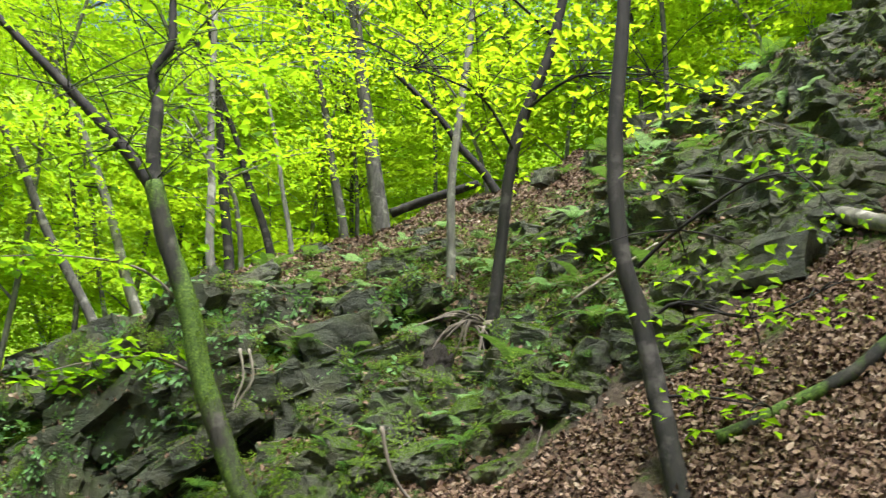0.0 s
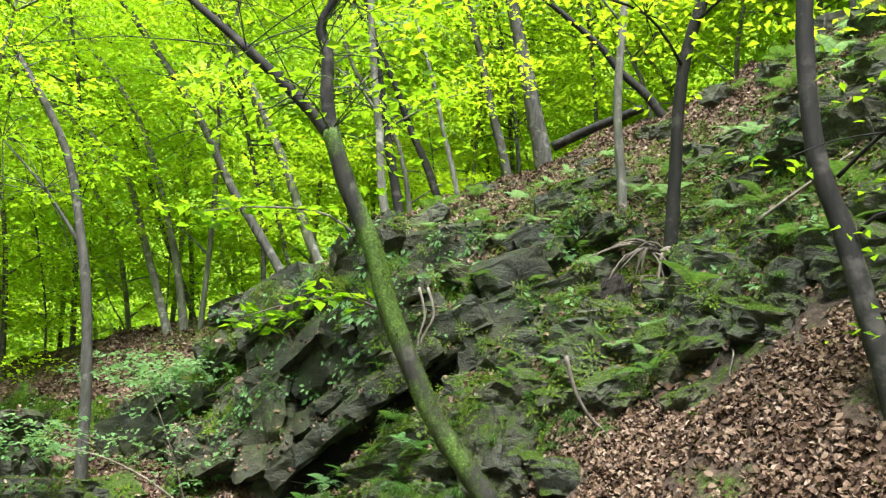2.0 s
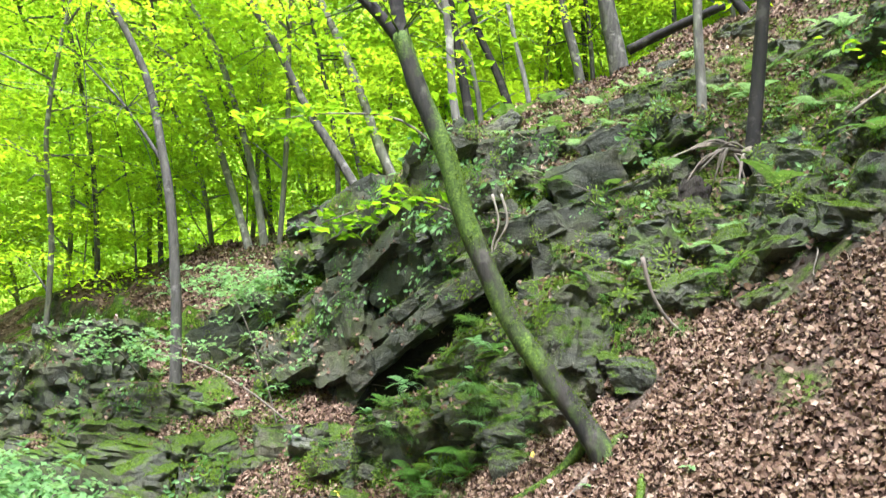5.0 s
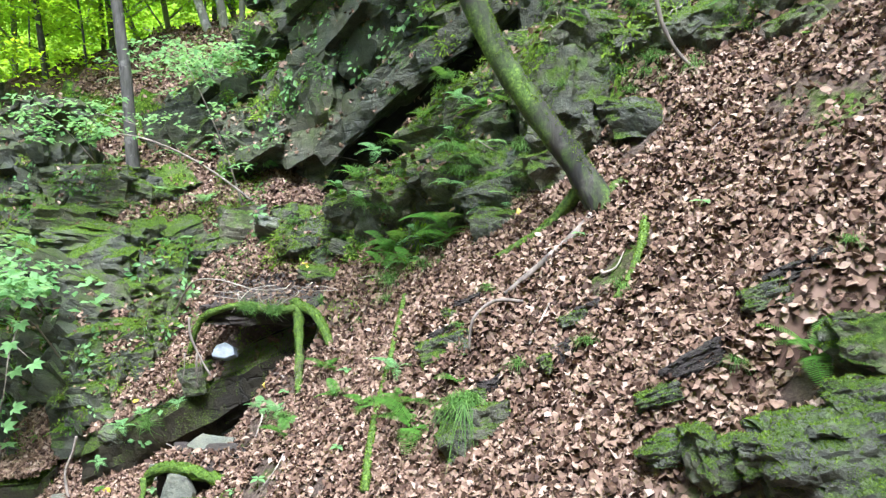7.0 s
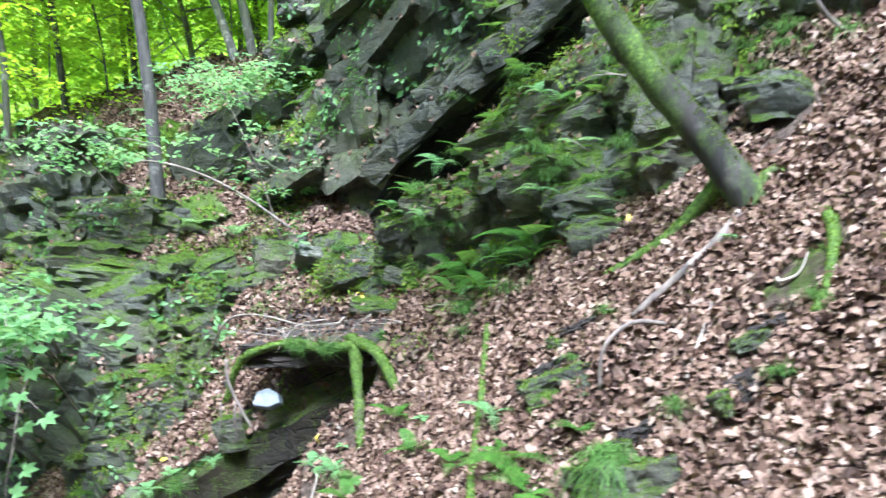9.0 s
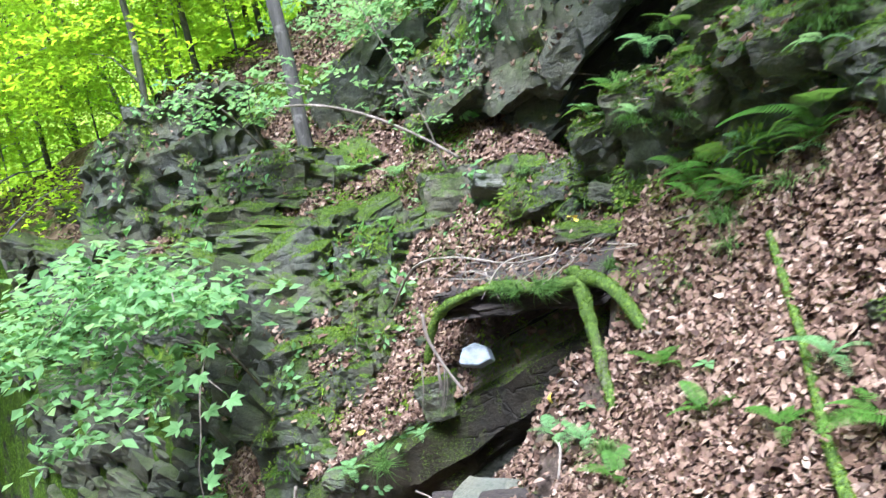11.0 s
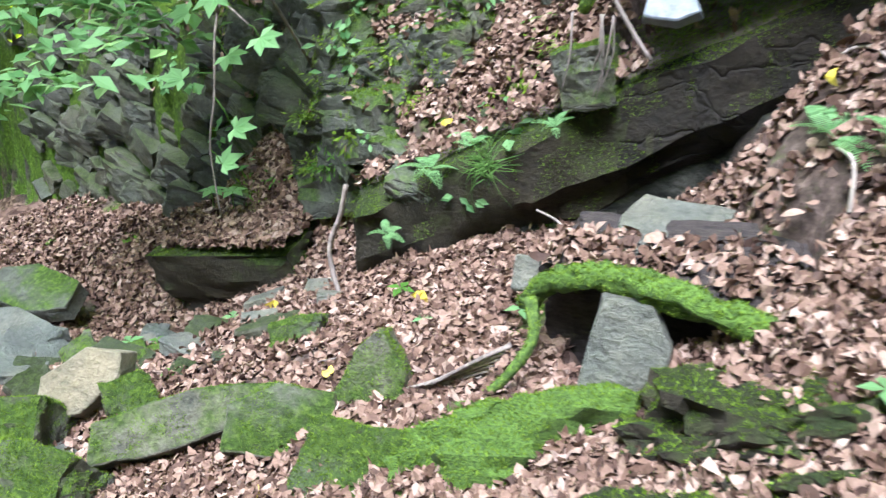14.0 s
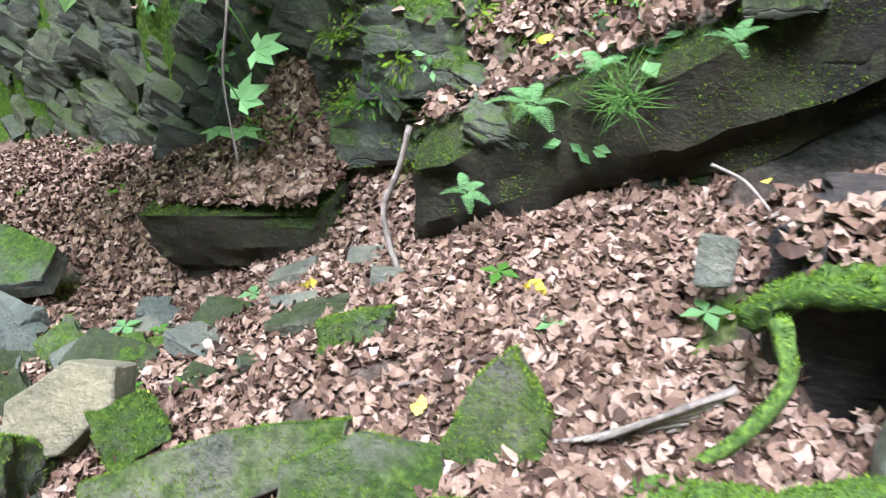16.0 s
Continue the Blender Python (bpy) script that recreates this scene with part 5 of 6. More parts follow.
soil_roof(140, (-3.36, 6.68, -1.19), (1.0, 0.0, 0.05), (0.0, -0.98, -0.12), (1.02, 1.05, 0.15), "overhanging turf of soil and roots above the hollow")
# block added to darken the small hollow, its shade painted in
block(147, SHADED_SOIL, (-3.30, 5.54, -2.42), (1.0, 0.0, 0.1), (0.0, -1.0, -0.1), (0.95, 0.22, 0.5), "earth at the small hollow's back, darkened as shade", "soil", square=0.3)
soil_roof(141, (-3.32, 5.49, -2.16), (1.0, 0.0, 0.1), (0.0, -0.96, -0.3), (0.85, 0.36, 0.05), "thin turf of soil over the small hollow")


# ---- roots, fallen wood ----
def wood(name, points, r0, r1, mat, label, category, sides=8, wobble=0.12, seed=0):
    base = Vector(points[0])
    ob = new(name, mesh_of(name, *stem([Vector(p) - base for p in points], r0, r1, sides, wobble, seed), mat))
    ob.matrix_basis = Matrix.Translation(base)
    if mat in (MOSS_WOOD, MOSS_MAT):
        with_moss(ob, 24000, 0.011, seed, -0.2 if mat is MOSS_MAT else 0.15)
    return tagged(ob, label, category)


def on_ground(spots, lift):
    return [(x, y, gz(x, y) + lift) for x, y in spots]


arch = wood("root", [(-3.98, 6.22, -1.62), (-3.90, 6.20, -1.40), (-3.80, 6.18, -1.28), (-3.62, 6.16, -1.19), (-3.42, 6.15, -1.15), (-3.2, 6.15, -1.16), (-2.98, 6.16, -1.14)], 0.024, 0.034, MOSS_WOOD, "mossy root arching over a dark hollow", "root", 10, 0.35, 1)
wood("root", [(-3.02, 6.22, -1.08), (-2.96, 6.16, -1.18), (-2.88, 6.02, -1.32), (-2.80, 5.86, -1.48), (-2.72, 5.68, -1.62), (-2.68, 5.5, -1.78)], 0.038, 0.024, MOSS_WOOD, "thick mossy root running down the slope", "root", 10, 0.35, 2)
wood("root", [(-2.96, 6.2, -1.12), (-2.78, 6.12, -1.16), (-2.60, 5.98, -1.34), (-2.40, 5.75, -1.55), (-2.22, 5.55, -1.62)], 0.04, 0.022, MOSS_WOOD, "mossy root above a shaded gap", "root", 9, 0.16, 3)
wood("root", [(-4.6, 6.9, -1.5), (-4.2, 6.6, -1.12), (-3.8, 6.4, -1.02), (-3.4, 6.3, -1.05), (-3.1, 6.25, -1.0)], 0.009, 0.006, DEAD_WOOD, "thin dead root across the dark hollow", "root", 6, 0.1, 4)
wood("root", [(-3.9, 6.1, -1.28), (-3.88, 6.08, -1.42), (-3.78, 6.05, -1.58), (-3.66, 6.02, -1.72)], 0.012, 0.008, ROOT_MAT, "thin root hanging over the hollow", "root", 6, 0.1, 5)
hang = random.Random(6)
for k in range(9):
    x, d = hang.uniform(-4.1, -3.8), hang.uniform(0.1, 0.34)
    wood("root", [(x, 6.2, -1.62), (x + hang.uniform(-0.03, 0.03), 6.16, -1.62 - d * 0.5), (x + hang.uniform(-0.05, 0.05), 6.14, -1.62 - d)], hang.uniform(0.003, 0.008), 0.002, ROOT_MAT, "fine root hanging from the bank", "root", 5, 0.1, k)
wood("root", [(-3.80, 5.36, -2.36), (-3.72, 5.32, -2.25), (-3.60, 5.30, -2.18), (-3.45, 5.28, -2.15), (-3.25, 5.25, -2.16), (-3.05, 5.22, -2.17), (-2.86, 5.2, -2.22)], 0.032, 0.046, MOSS_MAT, "thick root padded with bright moss", "root", 12, 0.42, 6)
wood("root", [(-3.74, 5.24, -2.26), (-3.70, 5.18, -2.36), (-3.77, 5.12, -2.5), (-3.9, 5.1, -2.66)], 0.022, 0.012, MOSS_WOOD, "gnarled mossy root end", "root", 8, 0.2, 7)
for k in range(6):
    wood("root", [(-3.78 - 0.02 * k, 5.2, -2.42 - 0.03 * k), (-3.9 - 0.03 * k, 5.15, -2.5 - 0.03 * k), (-4.02 - 0.03 * k, 5.12, -2.6 - 0.015 * k)], 0.009, 0.005, ROOT_MAT if k % 3 == 0 else DEAD_WOOD, "broken root end among dry leaves", "root", 6, 0.15, 20 + k)
wood("stick", [(-5.05, 6.08, -2.46), (-5.10, 6.08, -2.62), (-5.17, 6.06, -2.80), (-5.13, 6.02, -2.93), (-5.06, 5.96, -3.0), (-4.92, 5.72, -2.98), (-4.74, 5.4, -2.9)], 0.012, 0.014, ROOT_MAT, "thin crooked stick in the cleft", "stick", 6, 0.12, 8)
wood("stick", [(-4.01, 5.9, -2.30), (-3.92, 5.9, -2.33), (-3.84, 5.86, -2.38)], 0.005, 0.004, DEAD_WOOD, "short pale twig on dry leaves", "stick", 5, 0.1, 9)
wood("branch", [(-0.42, 5.92, 1.26), (-0.35, 5.92, 1.0), (-0.24, 5.94, 0.82), (-0.09, 5.96, 0.68), (0.02, 5.96, 0.5)], 0.016, 0.010, ROOT_MAT, "dead branch lying down the rocks", "branch", 7, 0.15, 10)
for dx in (0.0, 0.09):
    wood("root", [(-2.0 + dx, 7.62, 1.95), (-1.92 + dx, 7.58, 1.66), (-1.98 + dx * 0.3, 7.58, 1.4), (-1.92 + dx * 0.4, 7.58, 1.08 + dx)], 0.014, 0.009, DEAD_WOOD, "bare root hanging down the cliff", "root", 7, 0.15, 11)
wood("branch", [(-6.5, 8.25, 0.1), (-5.9, 8.2, 0.06), (-5.36, 8.15, -0.08), (-4.9, 8.15, -0.3), (-4.5, 8.15, -0.55)], 0.010, 0.013, ROOT_MAT, "dead branch leaning on the slope", "branch", 7, 0.12, 12)
wood("root", [(-0.70, 5.36, 0.05)] + on_ground([(-0.87, 5.5), (-1.03, 5.5), (-1.27, 5.55)], 0.04), 0.045, 0.02, MOSS_WOOD, "mossy root of the leaning tree", "root", 8, 0.15, 13)
wood("root", [(-0.60, 5.34, -0.1)] + on_ground([(-0.5, 5.4), (-0.39, 5.25), (-0.33, 4.84), (-0.36, 4.6), (-0.42, 4.44)], 0.04), 0.03, 0.018, MOSS_WOOD, "weathered root creeping down the slope", "root", 8, 0.15, 14)
wood("root", [(-0.62, 5.33, -0.12)] + on_ground([(-0.72, 5.2), (-0.9, 5.15), (-1.1, 5.1)], 0.04), 0.03, 0.015, ROOT_MAT, "bare root of the leaning tree", "root", 7, 0.15, 15)
wood("root", [(-0.95, 4.85, -0.6), (-1.08, 4.72, -0.58), (-1.18, 4.66, -0.68), (-1.19, 4.64, -0.85)], 0.011, 0.008, ROOT_MAT, "curled pale root above a gap", "root", 6, 0.1, 16)
wood("stick", on_ground([(-1.99, 5.9), (-1.85, 5.24), (-1.75, 4.69), (-1.62, 4.24)], 0.05), 0.016, 0.024, MOSS_WOOD, "mossy stick lying down the leaf slope", "stick", 7, 0.1, 17)
wood("log", [(2.3, 7.6, 3.9), (2.55, 6.9, 3.6), (2.75, 6.2, 3.26), (3.0, 5.4, 2.88), (3.3, 4.7, 2.55)], 0.035, 0.075, LOG_BARK, "fallen mossy log across the slope", "log", 10, 0.1, 18)
wood("branch", [(2.9, 4.35, 2.25), (2.4, 4.35, 1.76), (2.05, 4.42, 1.52), (1.85, 4.52, 1.4), (1.62, 4.62, 1.28)], 0.045, 0.04, BARK_MOSSY, "mossy bough lying on the leaf slope", "branch", 9, 0.18, 19)
wood("branch", [(0.7, 7.6, 2.1), (1.1, 7.3, 2.5), (1.5, 7.1, 2.8), (1.9, 7.1, 3.1)], 0.02, 0.01, DEAD_WOOD, "thin dead branch propped on rocks", "branch", 6, 0.1, 20)
wood("branch", [(-1.2, 13.4, 5.1), (-0.5, 13.2, 5.35), (0.3, 13.0, 5.6)], 0.09, 0.07, BARK_DARK, "dark fallen trunk on the ridge", "log", 8, 0.1, 21)
for k in range(14):
    x = -3.75 + 0.07 * k
    z = -1.10 + rr.uniform(-0.05, 0.08)
    wood("root", [(x, 6.35, z + 0.05), (x + rr.uniform(-0.2, 0.2), 6.22, z + rr.uniform(0.0, 0.1)), (x + rr.uniform(-0.35, 0.35), 6.1, z + rr.uniform(-0.15, 0.1))], rr.uniform(0.003, 0.007), 0.002, DEAD_WOOD if k % 2 else ROOT_MAT, "thin bare root tangled over the hollow", "root", 5, 0.15, k)
# earth blocks whose near-black colour paints shaded gaps in the leaf slope
STEPS = ((-1.36, 5.31, 0.32), (-1.48, 5.15, 0.28), (-0.64, 4.39, 0.26), (0.13, 3.70, 0.24), (-0.53, 4.57, 0.3), (-0.08, 3.81, 0.4), (-1.0, 4.5, 0.3), (0.3, 3.95, 0.4))
for k, (x, y, w) in enumerate(STEPS):
    block(170 + k, SHADED_SOIL, (x, y, gz(x, y) - 0.01), (1.0, 0.1, 0.45 + 0.1 * (k % 3)), (-0.2, -0.9, 0.0), (w * 0.65, 0.12, 0.09), "near-black earth block painting a shaded gap in the leaf slope", "soil", square=0.7, rough=0.14)
    block(180 + k, MOSSY_ROCK, (x - 0.3 * w, y - 0.06, gz(x - 0.3 * w, y - 0.06) + 0.02), (1.0, 0.2, 0.4), (-0.1, -0.9, 0.3), (w * 0.45, 0.12, 0.10), "small mossy stone beside a dark step", "stone", square=0.9, rough=0.12)
# upturned root fan over the dark hollow
rr = random.Random(5)
for k in range(22):
    a = radians(rr.uniform(150, 330))
    d = rr.uniform(0.35, 0.9)
    x0, y0, z0 = 0.35 + rr.uniform(-0.15, 0.1), 7.95, 2.36
    end = (x0 + math.cos(a) * d, y0 - rr.uniform(0.05, 0.3), z0 + math.sin(a) * d * 0.55 - 0.05)
    mid = (x0 + math.cos(a) * d * 0.5, y0 - 0.12, z0 + math.sin(a) * d * 0.2 + 0.08)
    wood("root", [(x0, y0, z0), mid, end], rr.uniform(0.014, 0.03), 0.006, ROOT_MAT, "bare root of the slender tree over a hollow", "root", 6, 0.15, k)
block(131, SHADED_SOIL, (-0.12, 7.75, 1.72), (0.2, 0.1, 1.0), (0, -1, 0), (0.7, 0.3, 0.28), "column of dark root-bound earth", "earth", cuts=3, square=0.7, rough=0.12)
r = random.Random(77)
for k in range(90):
    x, y = r.uniform(-5.5, 3.0), r.uniform(3.9, 11.5)
    a = r.uniform(0, 6.28)
    n = r.uniform(0.12, 0.45)
    pts = []
    for j in range(4):
        px, py = x + math.cos(a) * n * j / 3 + r.uniform(-0.03, 0.03), y + math.sin(a) * n * j / 3 + r.uniform(-0.03, 0.03)
        pts.append((px, py, gz(px, py) + r.uniform(0.015, 0.05)))
    wood("twig", pts, r.uniform(0.004, 0.01), 0.003, DEAD_WOOD if k % 3 else ROOT_MAT, "dry twig on the forest floor", "twig", 5, 0.1, k)


# ---- ferns, grass, shrubs ----
def frond_mesh(name, length, pairs, mat, droop=0.45):
    """A fern frond arching along x, with paired leaflets."""
    V, F = [], []
    line = [(length * t, 0.0, length * (0.62 * t - droop * 1.6 * t * t)) for t in np.linspace(0, 1, 7)]
    V, F = tube(line, [0.004 * (1 - 0.8 * k / 6) for k in range(7)], 3)
    V, F = [tuple(v) for v in V], list(F)
    for k in range(pairs):
        t = 0.16 + 0.82 * k / pairs
        c = Vector((length * t, 0, length * (0.62 * t - droop * 1.6 * t * t)))
        w = length * 0.25 * math.sin(math.pi * (0.12 + 0.86 * t)) ** 0.8
        for s in (-1, 1):
            i = len(V)
            step = length * 0.82 / pairs * 0.36
            V += [tuple(c + Vector((-step, 0, 0))), tuple(c + Vector((step, 0, 0))), tuple(c + Vector((step * 1.6, s * w * 0.6, -0.02 * length))), tuple(c + Vector((step * 1.2, s * w, -0.10 * w))), tuple(c + Vector((-step * 0.4, s * w * 0.6, -0.02 * length)))]
            F += [(i, i + 1, i + 2, i + 4), (i + 4, i + 2, i + 3)]
    return mesh_of(name, V, F, mat, False)


FRONDS = [frond_mesh("frond", 0.42, 24, FERN_LEAF), frond_mesh("frond", 0.34, 20, LEAF_LOW, 0.5)]


def fern(x, y, z, size, kind, seed, fronds=7, label="green fern on the slope", facing=None):
    g = random.Random(seed)
    holder = new("fern")
    holder.matrix_basis = pose(x, y, z, g.uniform(-8, 8), g.uniform(-8, 8), g.uniform(0, 360)) @ Matrix.Scale(size, 4)
    for k in range(fronds):
        a = 360 * k / fronds + g.uniform(-20, 20)
        child("frond", FRONDS[kind], holder, "", pose(0, 0, 0, g.uniform(-12, 12), g.uniform(-38, 8), a) @ Matrix.Scale(g.uniform(0.7, 1.1), 4))
    return tagged(holder, label, "fern", "ferns")


def tuft_mesh(name, blades, length, mat, seed, hang=1.0):
    g = np.random.default_rng(seed)
    V, F = [], []
    for k in range(blades):
        a, lean = g.uniform(0, 6.283), g.uniform(0.15, 0.75)
        l = length * g.uniform(0.6, 1.15)
        p = np.array([g.normal(0, 0.03), g.normal(0, 0.03), 0.0])
        out = np.array([math.cos(a), math.sin(a), 0.0])
        side = np.array([-math.sin(a), math.cos(a), 0.0]) * 0.0035
        i = len(V)
        for t in (0.0, 0.35, 0.7, 1.0):
            c = p + out * l * lean * t * (1 + 0.3 * t) + np.array([0, 0, l * (0.9 * t - hang * 0.95 * t * t * (0.4 + lean))])
            w = side * (1 - 0.85 * t)
            V += [tuple(c - w), tuple(c + w)]
        F += [(i, i + 1, i + 3, i + 2), (i + 2, i + 3, i + 5, i + 4), (i + 4, i + 5, i + 7, i + 6)]
    return mesh_of(name, V, F, mat, False)


TUFTS = [tuft_mesh("tuft", 130, 0.34, GRASS, 1), tuft_mesh("tuft", 90, 0.26, GRASS, 2, 1.2), tuft_mesh("tuft", 260, 0.30, GRASS, 3, 1.5)]


def tuft(x, y, z, size, kind, turn=0.0, label="drooping tuft of wood grass", lean=0.0):
    ob = new("grass_tuft", TUFTS[kind])
    ob.matrix_basis = pose(x, y, z, lean, 0, 0) @ pose(0, 0, 0, 0, 0, turn) @ Matrix.Scale(size, 4)
    return tagged(ob, label, "grass", "grass tufts")


for k, (x, y, dz, s, kind) in enumerate(((-4.62, 6.12, 0.12, 0.42, 1), (-4.40, 6.1, 0.1, 0.3, 1), (-4.83, 6.06, -0.1, 0.3, 1), (-4.03, 6.1, 0.0, 0.26, 1), (-3.04, 5.72, 0.02, 0.45, 1), (-2.86, 5.6, 0.04, 0.42, 1), (-3.08, 5.46, 0.03, 0.42, 1),
                                         (-2.6, 5.2, 0.05, 0.4, 0), (-2.45, 5.55, 0.1, 0.45, 0), (-1.9, 4.9, 0.05, 0.38, 0), (-2.2, 5.2, 0.04, 0.4, 0), (-1.45, 4.5, 0.05, 0.75, 0), (-1.3, 4.85, 0.05, 0.5, 0), (-1.6, 4.75, 0.03, 0.6, 0), (-1.75, 5.05, 0.05, 0.5, 1),
                                         (-2.3, 7.55, 0.1, 1.0, 0), (-2.6, 7.7, 0.1, 0.9, 0), (-2.1, 7.3, 0.1, 0.9, 0), (-1.9, 7.1, 0.3, 0.8, 1), (-3.4, 8.75, 0.3, 0.8, 1), (-1.5, 7.5, 0.05, 1.1, 0), (-1.3, 7.25, 0.1, 0.9, 0), (0.3, 3.5, 0.05, 0.5, 0))):
    z = {0: -2.33, 1: -2.17, 2: -2.66, 3: -2.04}.get(k, gz(x, y) + dz)
    fern(x, y, z, s, kind, k, 7 if k > 3 else 6, "pale green fern on the rock ledge" if k < 4 else "green fern on the slope")
r = random.Random(21)
for k in range(80):
    x, y = r.uniform(-3.2, 4.5), r.uniform(6.2, 12.5)
    fern(x, y, gz(x, y) + 0.04, r.uniform(0.6, 1.25), k % 2, 100 + k, 6)
for k in range(26):
    x = r.uniform(-8.5, -4.2)
    y = r.uniform(8.2, 11.8)
    fern(x, y, gz(x, y) + 0.04, r.uniform(0.6, 1.2), 1, 200 + k, 6)
for k in range(22):
    x = r.uniform(-7.5, -5.5)
    y, z = on_face(bank, x, r.uniform(0.2, 1.0), 0.4)
    fern(x, y - 0.15, z, r.uniform(0.25, 0.5), k % 2, 300 + k, 5, "small fern in the stream cliff")
for k in range(44):
    x = r.uniform(-5.5, -0.3)
    y, z = on_face(seam, x, r.uniform(0.25, 1.0), 0.4)
    fern(x, y - 0.22, z, r.uniform(0.4, 0.8), k % 2, 400 + k, 5, "small fern in the cliff")
for k in range(26):
    x, y = r.uniform(-2.4, 0.4), r.uniform(6.1, 7.3)
    fern(x, y, gz(x, y) + 0.1, r.uniform(0.4, 0.8), k % 2, 500 + k, 5, "small fern on the outcrop")
for k, (x, y, z, w) in enumerate(RIDGE * 3):
    fern(x + r.uniform(-0.3, 0.3), y - 0.22 * w + r.uniform(-0.15, 0.05), z - 0.22 * w + r.uniform(-0.12, 0.04), r.uniform(0.4, 0.75), k % 2, 600 + k, 6, "green fern hanging on the mossy ridge")
for k in range(30):
    x, y, z, w = RIDGE[k % 11]
    tuft(x + r.uniform(-0.3, 0.3), y - 0.1 + r.uniform(-0.2, 0.1), z - 0.2 * w + r.uniform(-0.15, 0.05), r.uniform(0.4, 0.8), k % 2, r.uniform(0, 360))
tuft(-1.11, 4.28, -1.02, 1.0, 2, 0, "large mop of drooping grass")
for k, x in enumerate((-3.38, -3.30, -3.16, -3.09)):
    tuft(x, 6.09, -1.14, 0.5, 1, 40 + 70 * k, "bluish grass hanging over the hollow", 75.0)
tuft(-4.30, 6.06, -2.22, 0.75, 1, 70, "grass hanging down the rock face", 70.0)
for k, (x, y, w) in enumerate(STEPS):
    tuft(x + 0.4 * w, y - 0.05, gz(x + 0.4 * w, y - 0.05) + 0.03, 0.45, k % 2, 50.0 * k)
tuft(-2.66, 5.35, gz(-2.66, 5.35) + 0.06, 0.6, 0, 10)
for k in range(110):
    x, y = r.uniform(-3.4, 4.2), r.uniform(6.2, 11.5)
    tuft(x, y, gz(x, y) + 0.05, r.uniform(0.5, 1.1), k % 2, r.uniform(0, 360))


def shrub(name, base, stems, size, count, reach, mat, seed, label, leaves=8, bark=None):
    """A low shrub: thin stems through the points, sprays of leaves along their ends."""
    g = np.random.default_rng(seed)
    holder = new(name)
    holder.location = base
    tips = []
    for line in stems:
        pts = [Vector(p) - Vector(base) for p in line]
        child("stem", mesh_of("stem", *stem(pts, 0.012, 0.004, 5, 0.1, seed), bark or ROOT_MAT), holder)
        smooth = bend(pts, 6)
        half = len(smooth) // 3
        for k in range(count):
            p = smooth[g.integers(half, len(smooth))]
            tips.append(p + Vector((g.normal(0, reach), g.normal(0, reach), g.normal(0, reach * 0.4))))
    V, F = leaf_blades(*sprays(g, tips, leaves, size, reach * 0.6), fold=0.15)
    child("foliage", mesh_np("foliage", V, F, mat), holder)
    return tagged(holder, label, "shrub")


base = (-6.5, 7.5, -2.0)
shrub("shrub", base, [[base, (-6.4, 6.9, -1.4), (-6.2, 6.3, -1.1), (-5.8, 5.9, -1.15)], [base, (-6.2, 6.8, -1.3), (-5.9, 6.2, -1.1), (-5.6, 5.9, -1.15)], [base, (-6.7, 6.8, -1.2), (-6.6, 6.2, -0.9), (-6.4, 5.8, -0.95)], [base, (-6.9, 7.0, -1.3), (-7.0, 6.4, -1.1), (-7.0, 6.0, -1.4)]], 0.115, 46, 0.26, LEAF_LOW, 1, "leafy pale green shrub overhanging the stream cliff", 8)
base = (-7.3, 7.3, -2.3)
shrub("shrub", base, [[base, (-7.2, 6.7, -1.6), (-7.0, 6.1, -1.3), (-6.8, 5.7, -1.4)], [base, (-7.0, 6.6, -1.8), (-6.6, 6.1, -1.75), (-6.3, 5.8, -1.9)], [base, (-7.6, 6.7, -1.5), (-7.6, 6.1, -1.2), (-7.5, 5.7, -1.3)]], 0.115, 60, 0.28, LEAF_LOW, 7, "dense pale green shrub beside the stream", 7)
base = (-5.9, 6.95, -2.2)


def maple(name, base, lines, nodes, size, mat, seed, label):
    """Thin drooping stems with single palmate leaves on stalks."""
    g = np.random.default_rng(seed)
    holder = new(name)
    holder.location = base
    for line in lines:
        child("stem", mesh_of("stem", *stem([Vector(p) - Vector(base) for p in line], 0.009, 0.003, 5, 0.12, seed), ROOT_MAT), holder)
    for foot, heart in nodes:
        a, b = Vector(foot) - Vector(base), Vector(heart) - Vector(base)
        child("stalk", mesh_of("stalk", *tube([a, (a + b) / 2 + Vector((0, 0, 0.015)), b], [0.003, 0.0025, 0.002], 4), FERN_LEAF), holder)
        out = math.atan2(b.y - a.y, b.x - a.x)
        n = Vector((0.1 * g.normal(), -0.55 + 0.1 * g.normal(), 0.8)).normalized()
        D, L, W = [], [], []
        for turn, long in ((0, 1.0), (42, 0.85), (-42, 0.85), (92, 0.6), (-92, 0.6)):
            d = Vector((math.cos(out + radians(turn)), math.sin(out + radians(turn)), 0))
            d = (d - n * d.dot(n)).normalized()
            D.append(tuple(d))
            L.append(size * long)
            W.append(size * long * 0.52)
        V, F = leaf_blades(np.tile(np.array(b), (5, 1)), np.array(D), np.tile(np.array(n), (5, 1)), np.array(L), np.array(W), 0.1)
        child("leaf", mesh_np("leaf", V, F, mat), holder)
    return tagged(holder, label, "sapling")


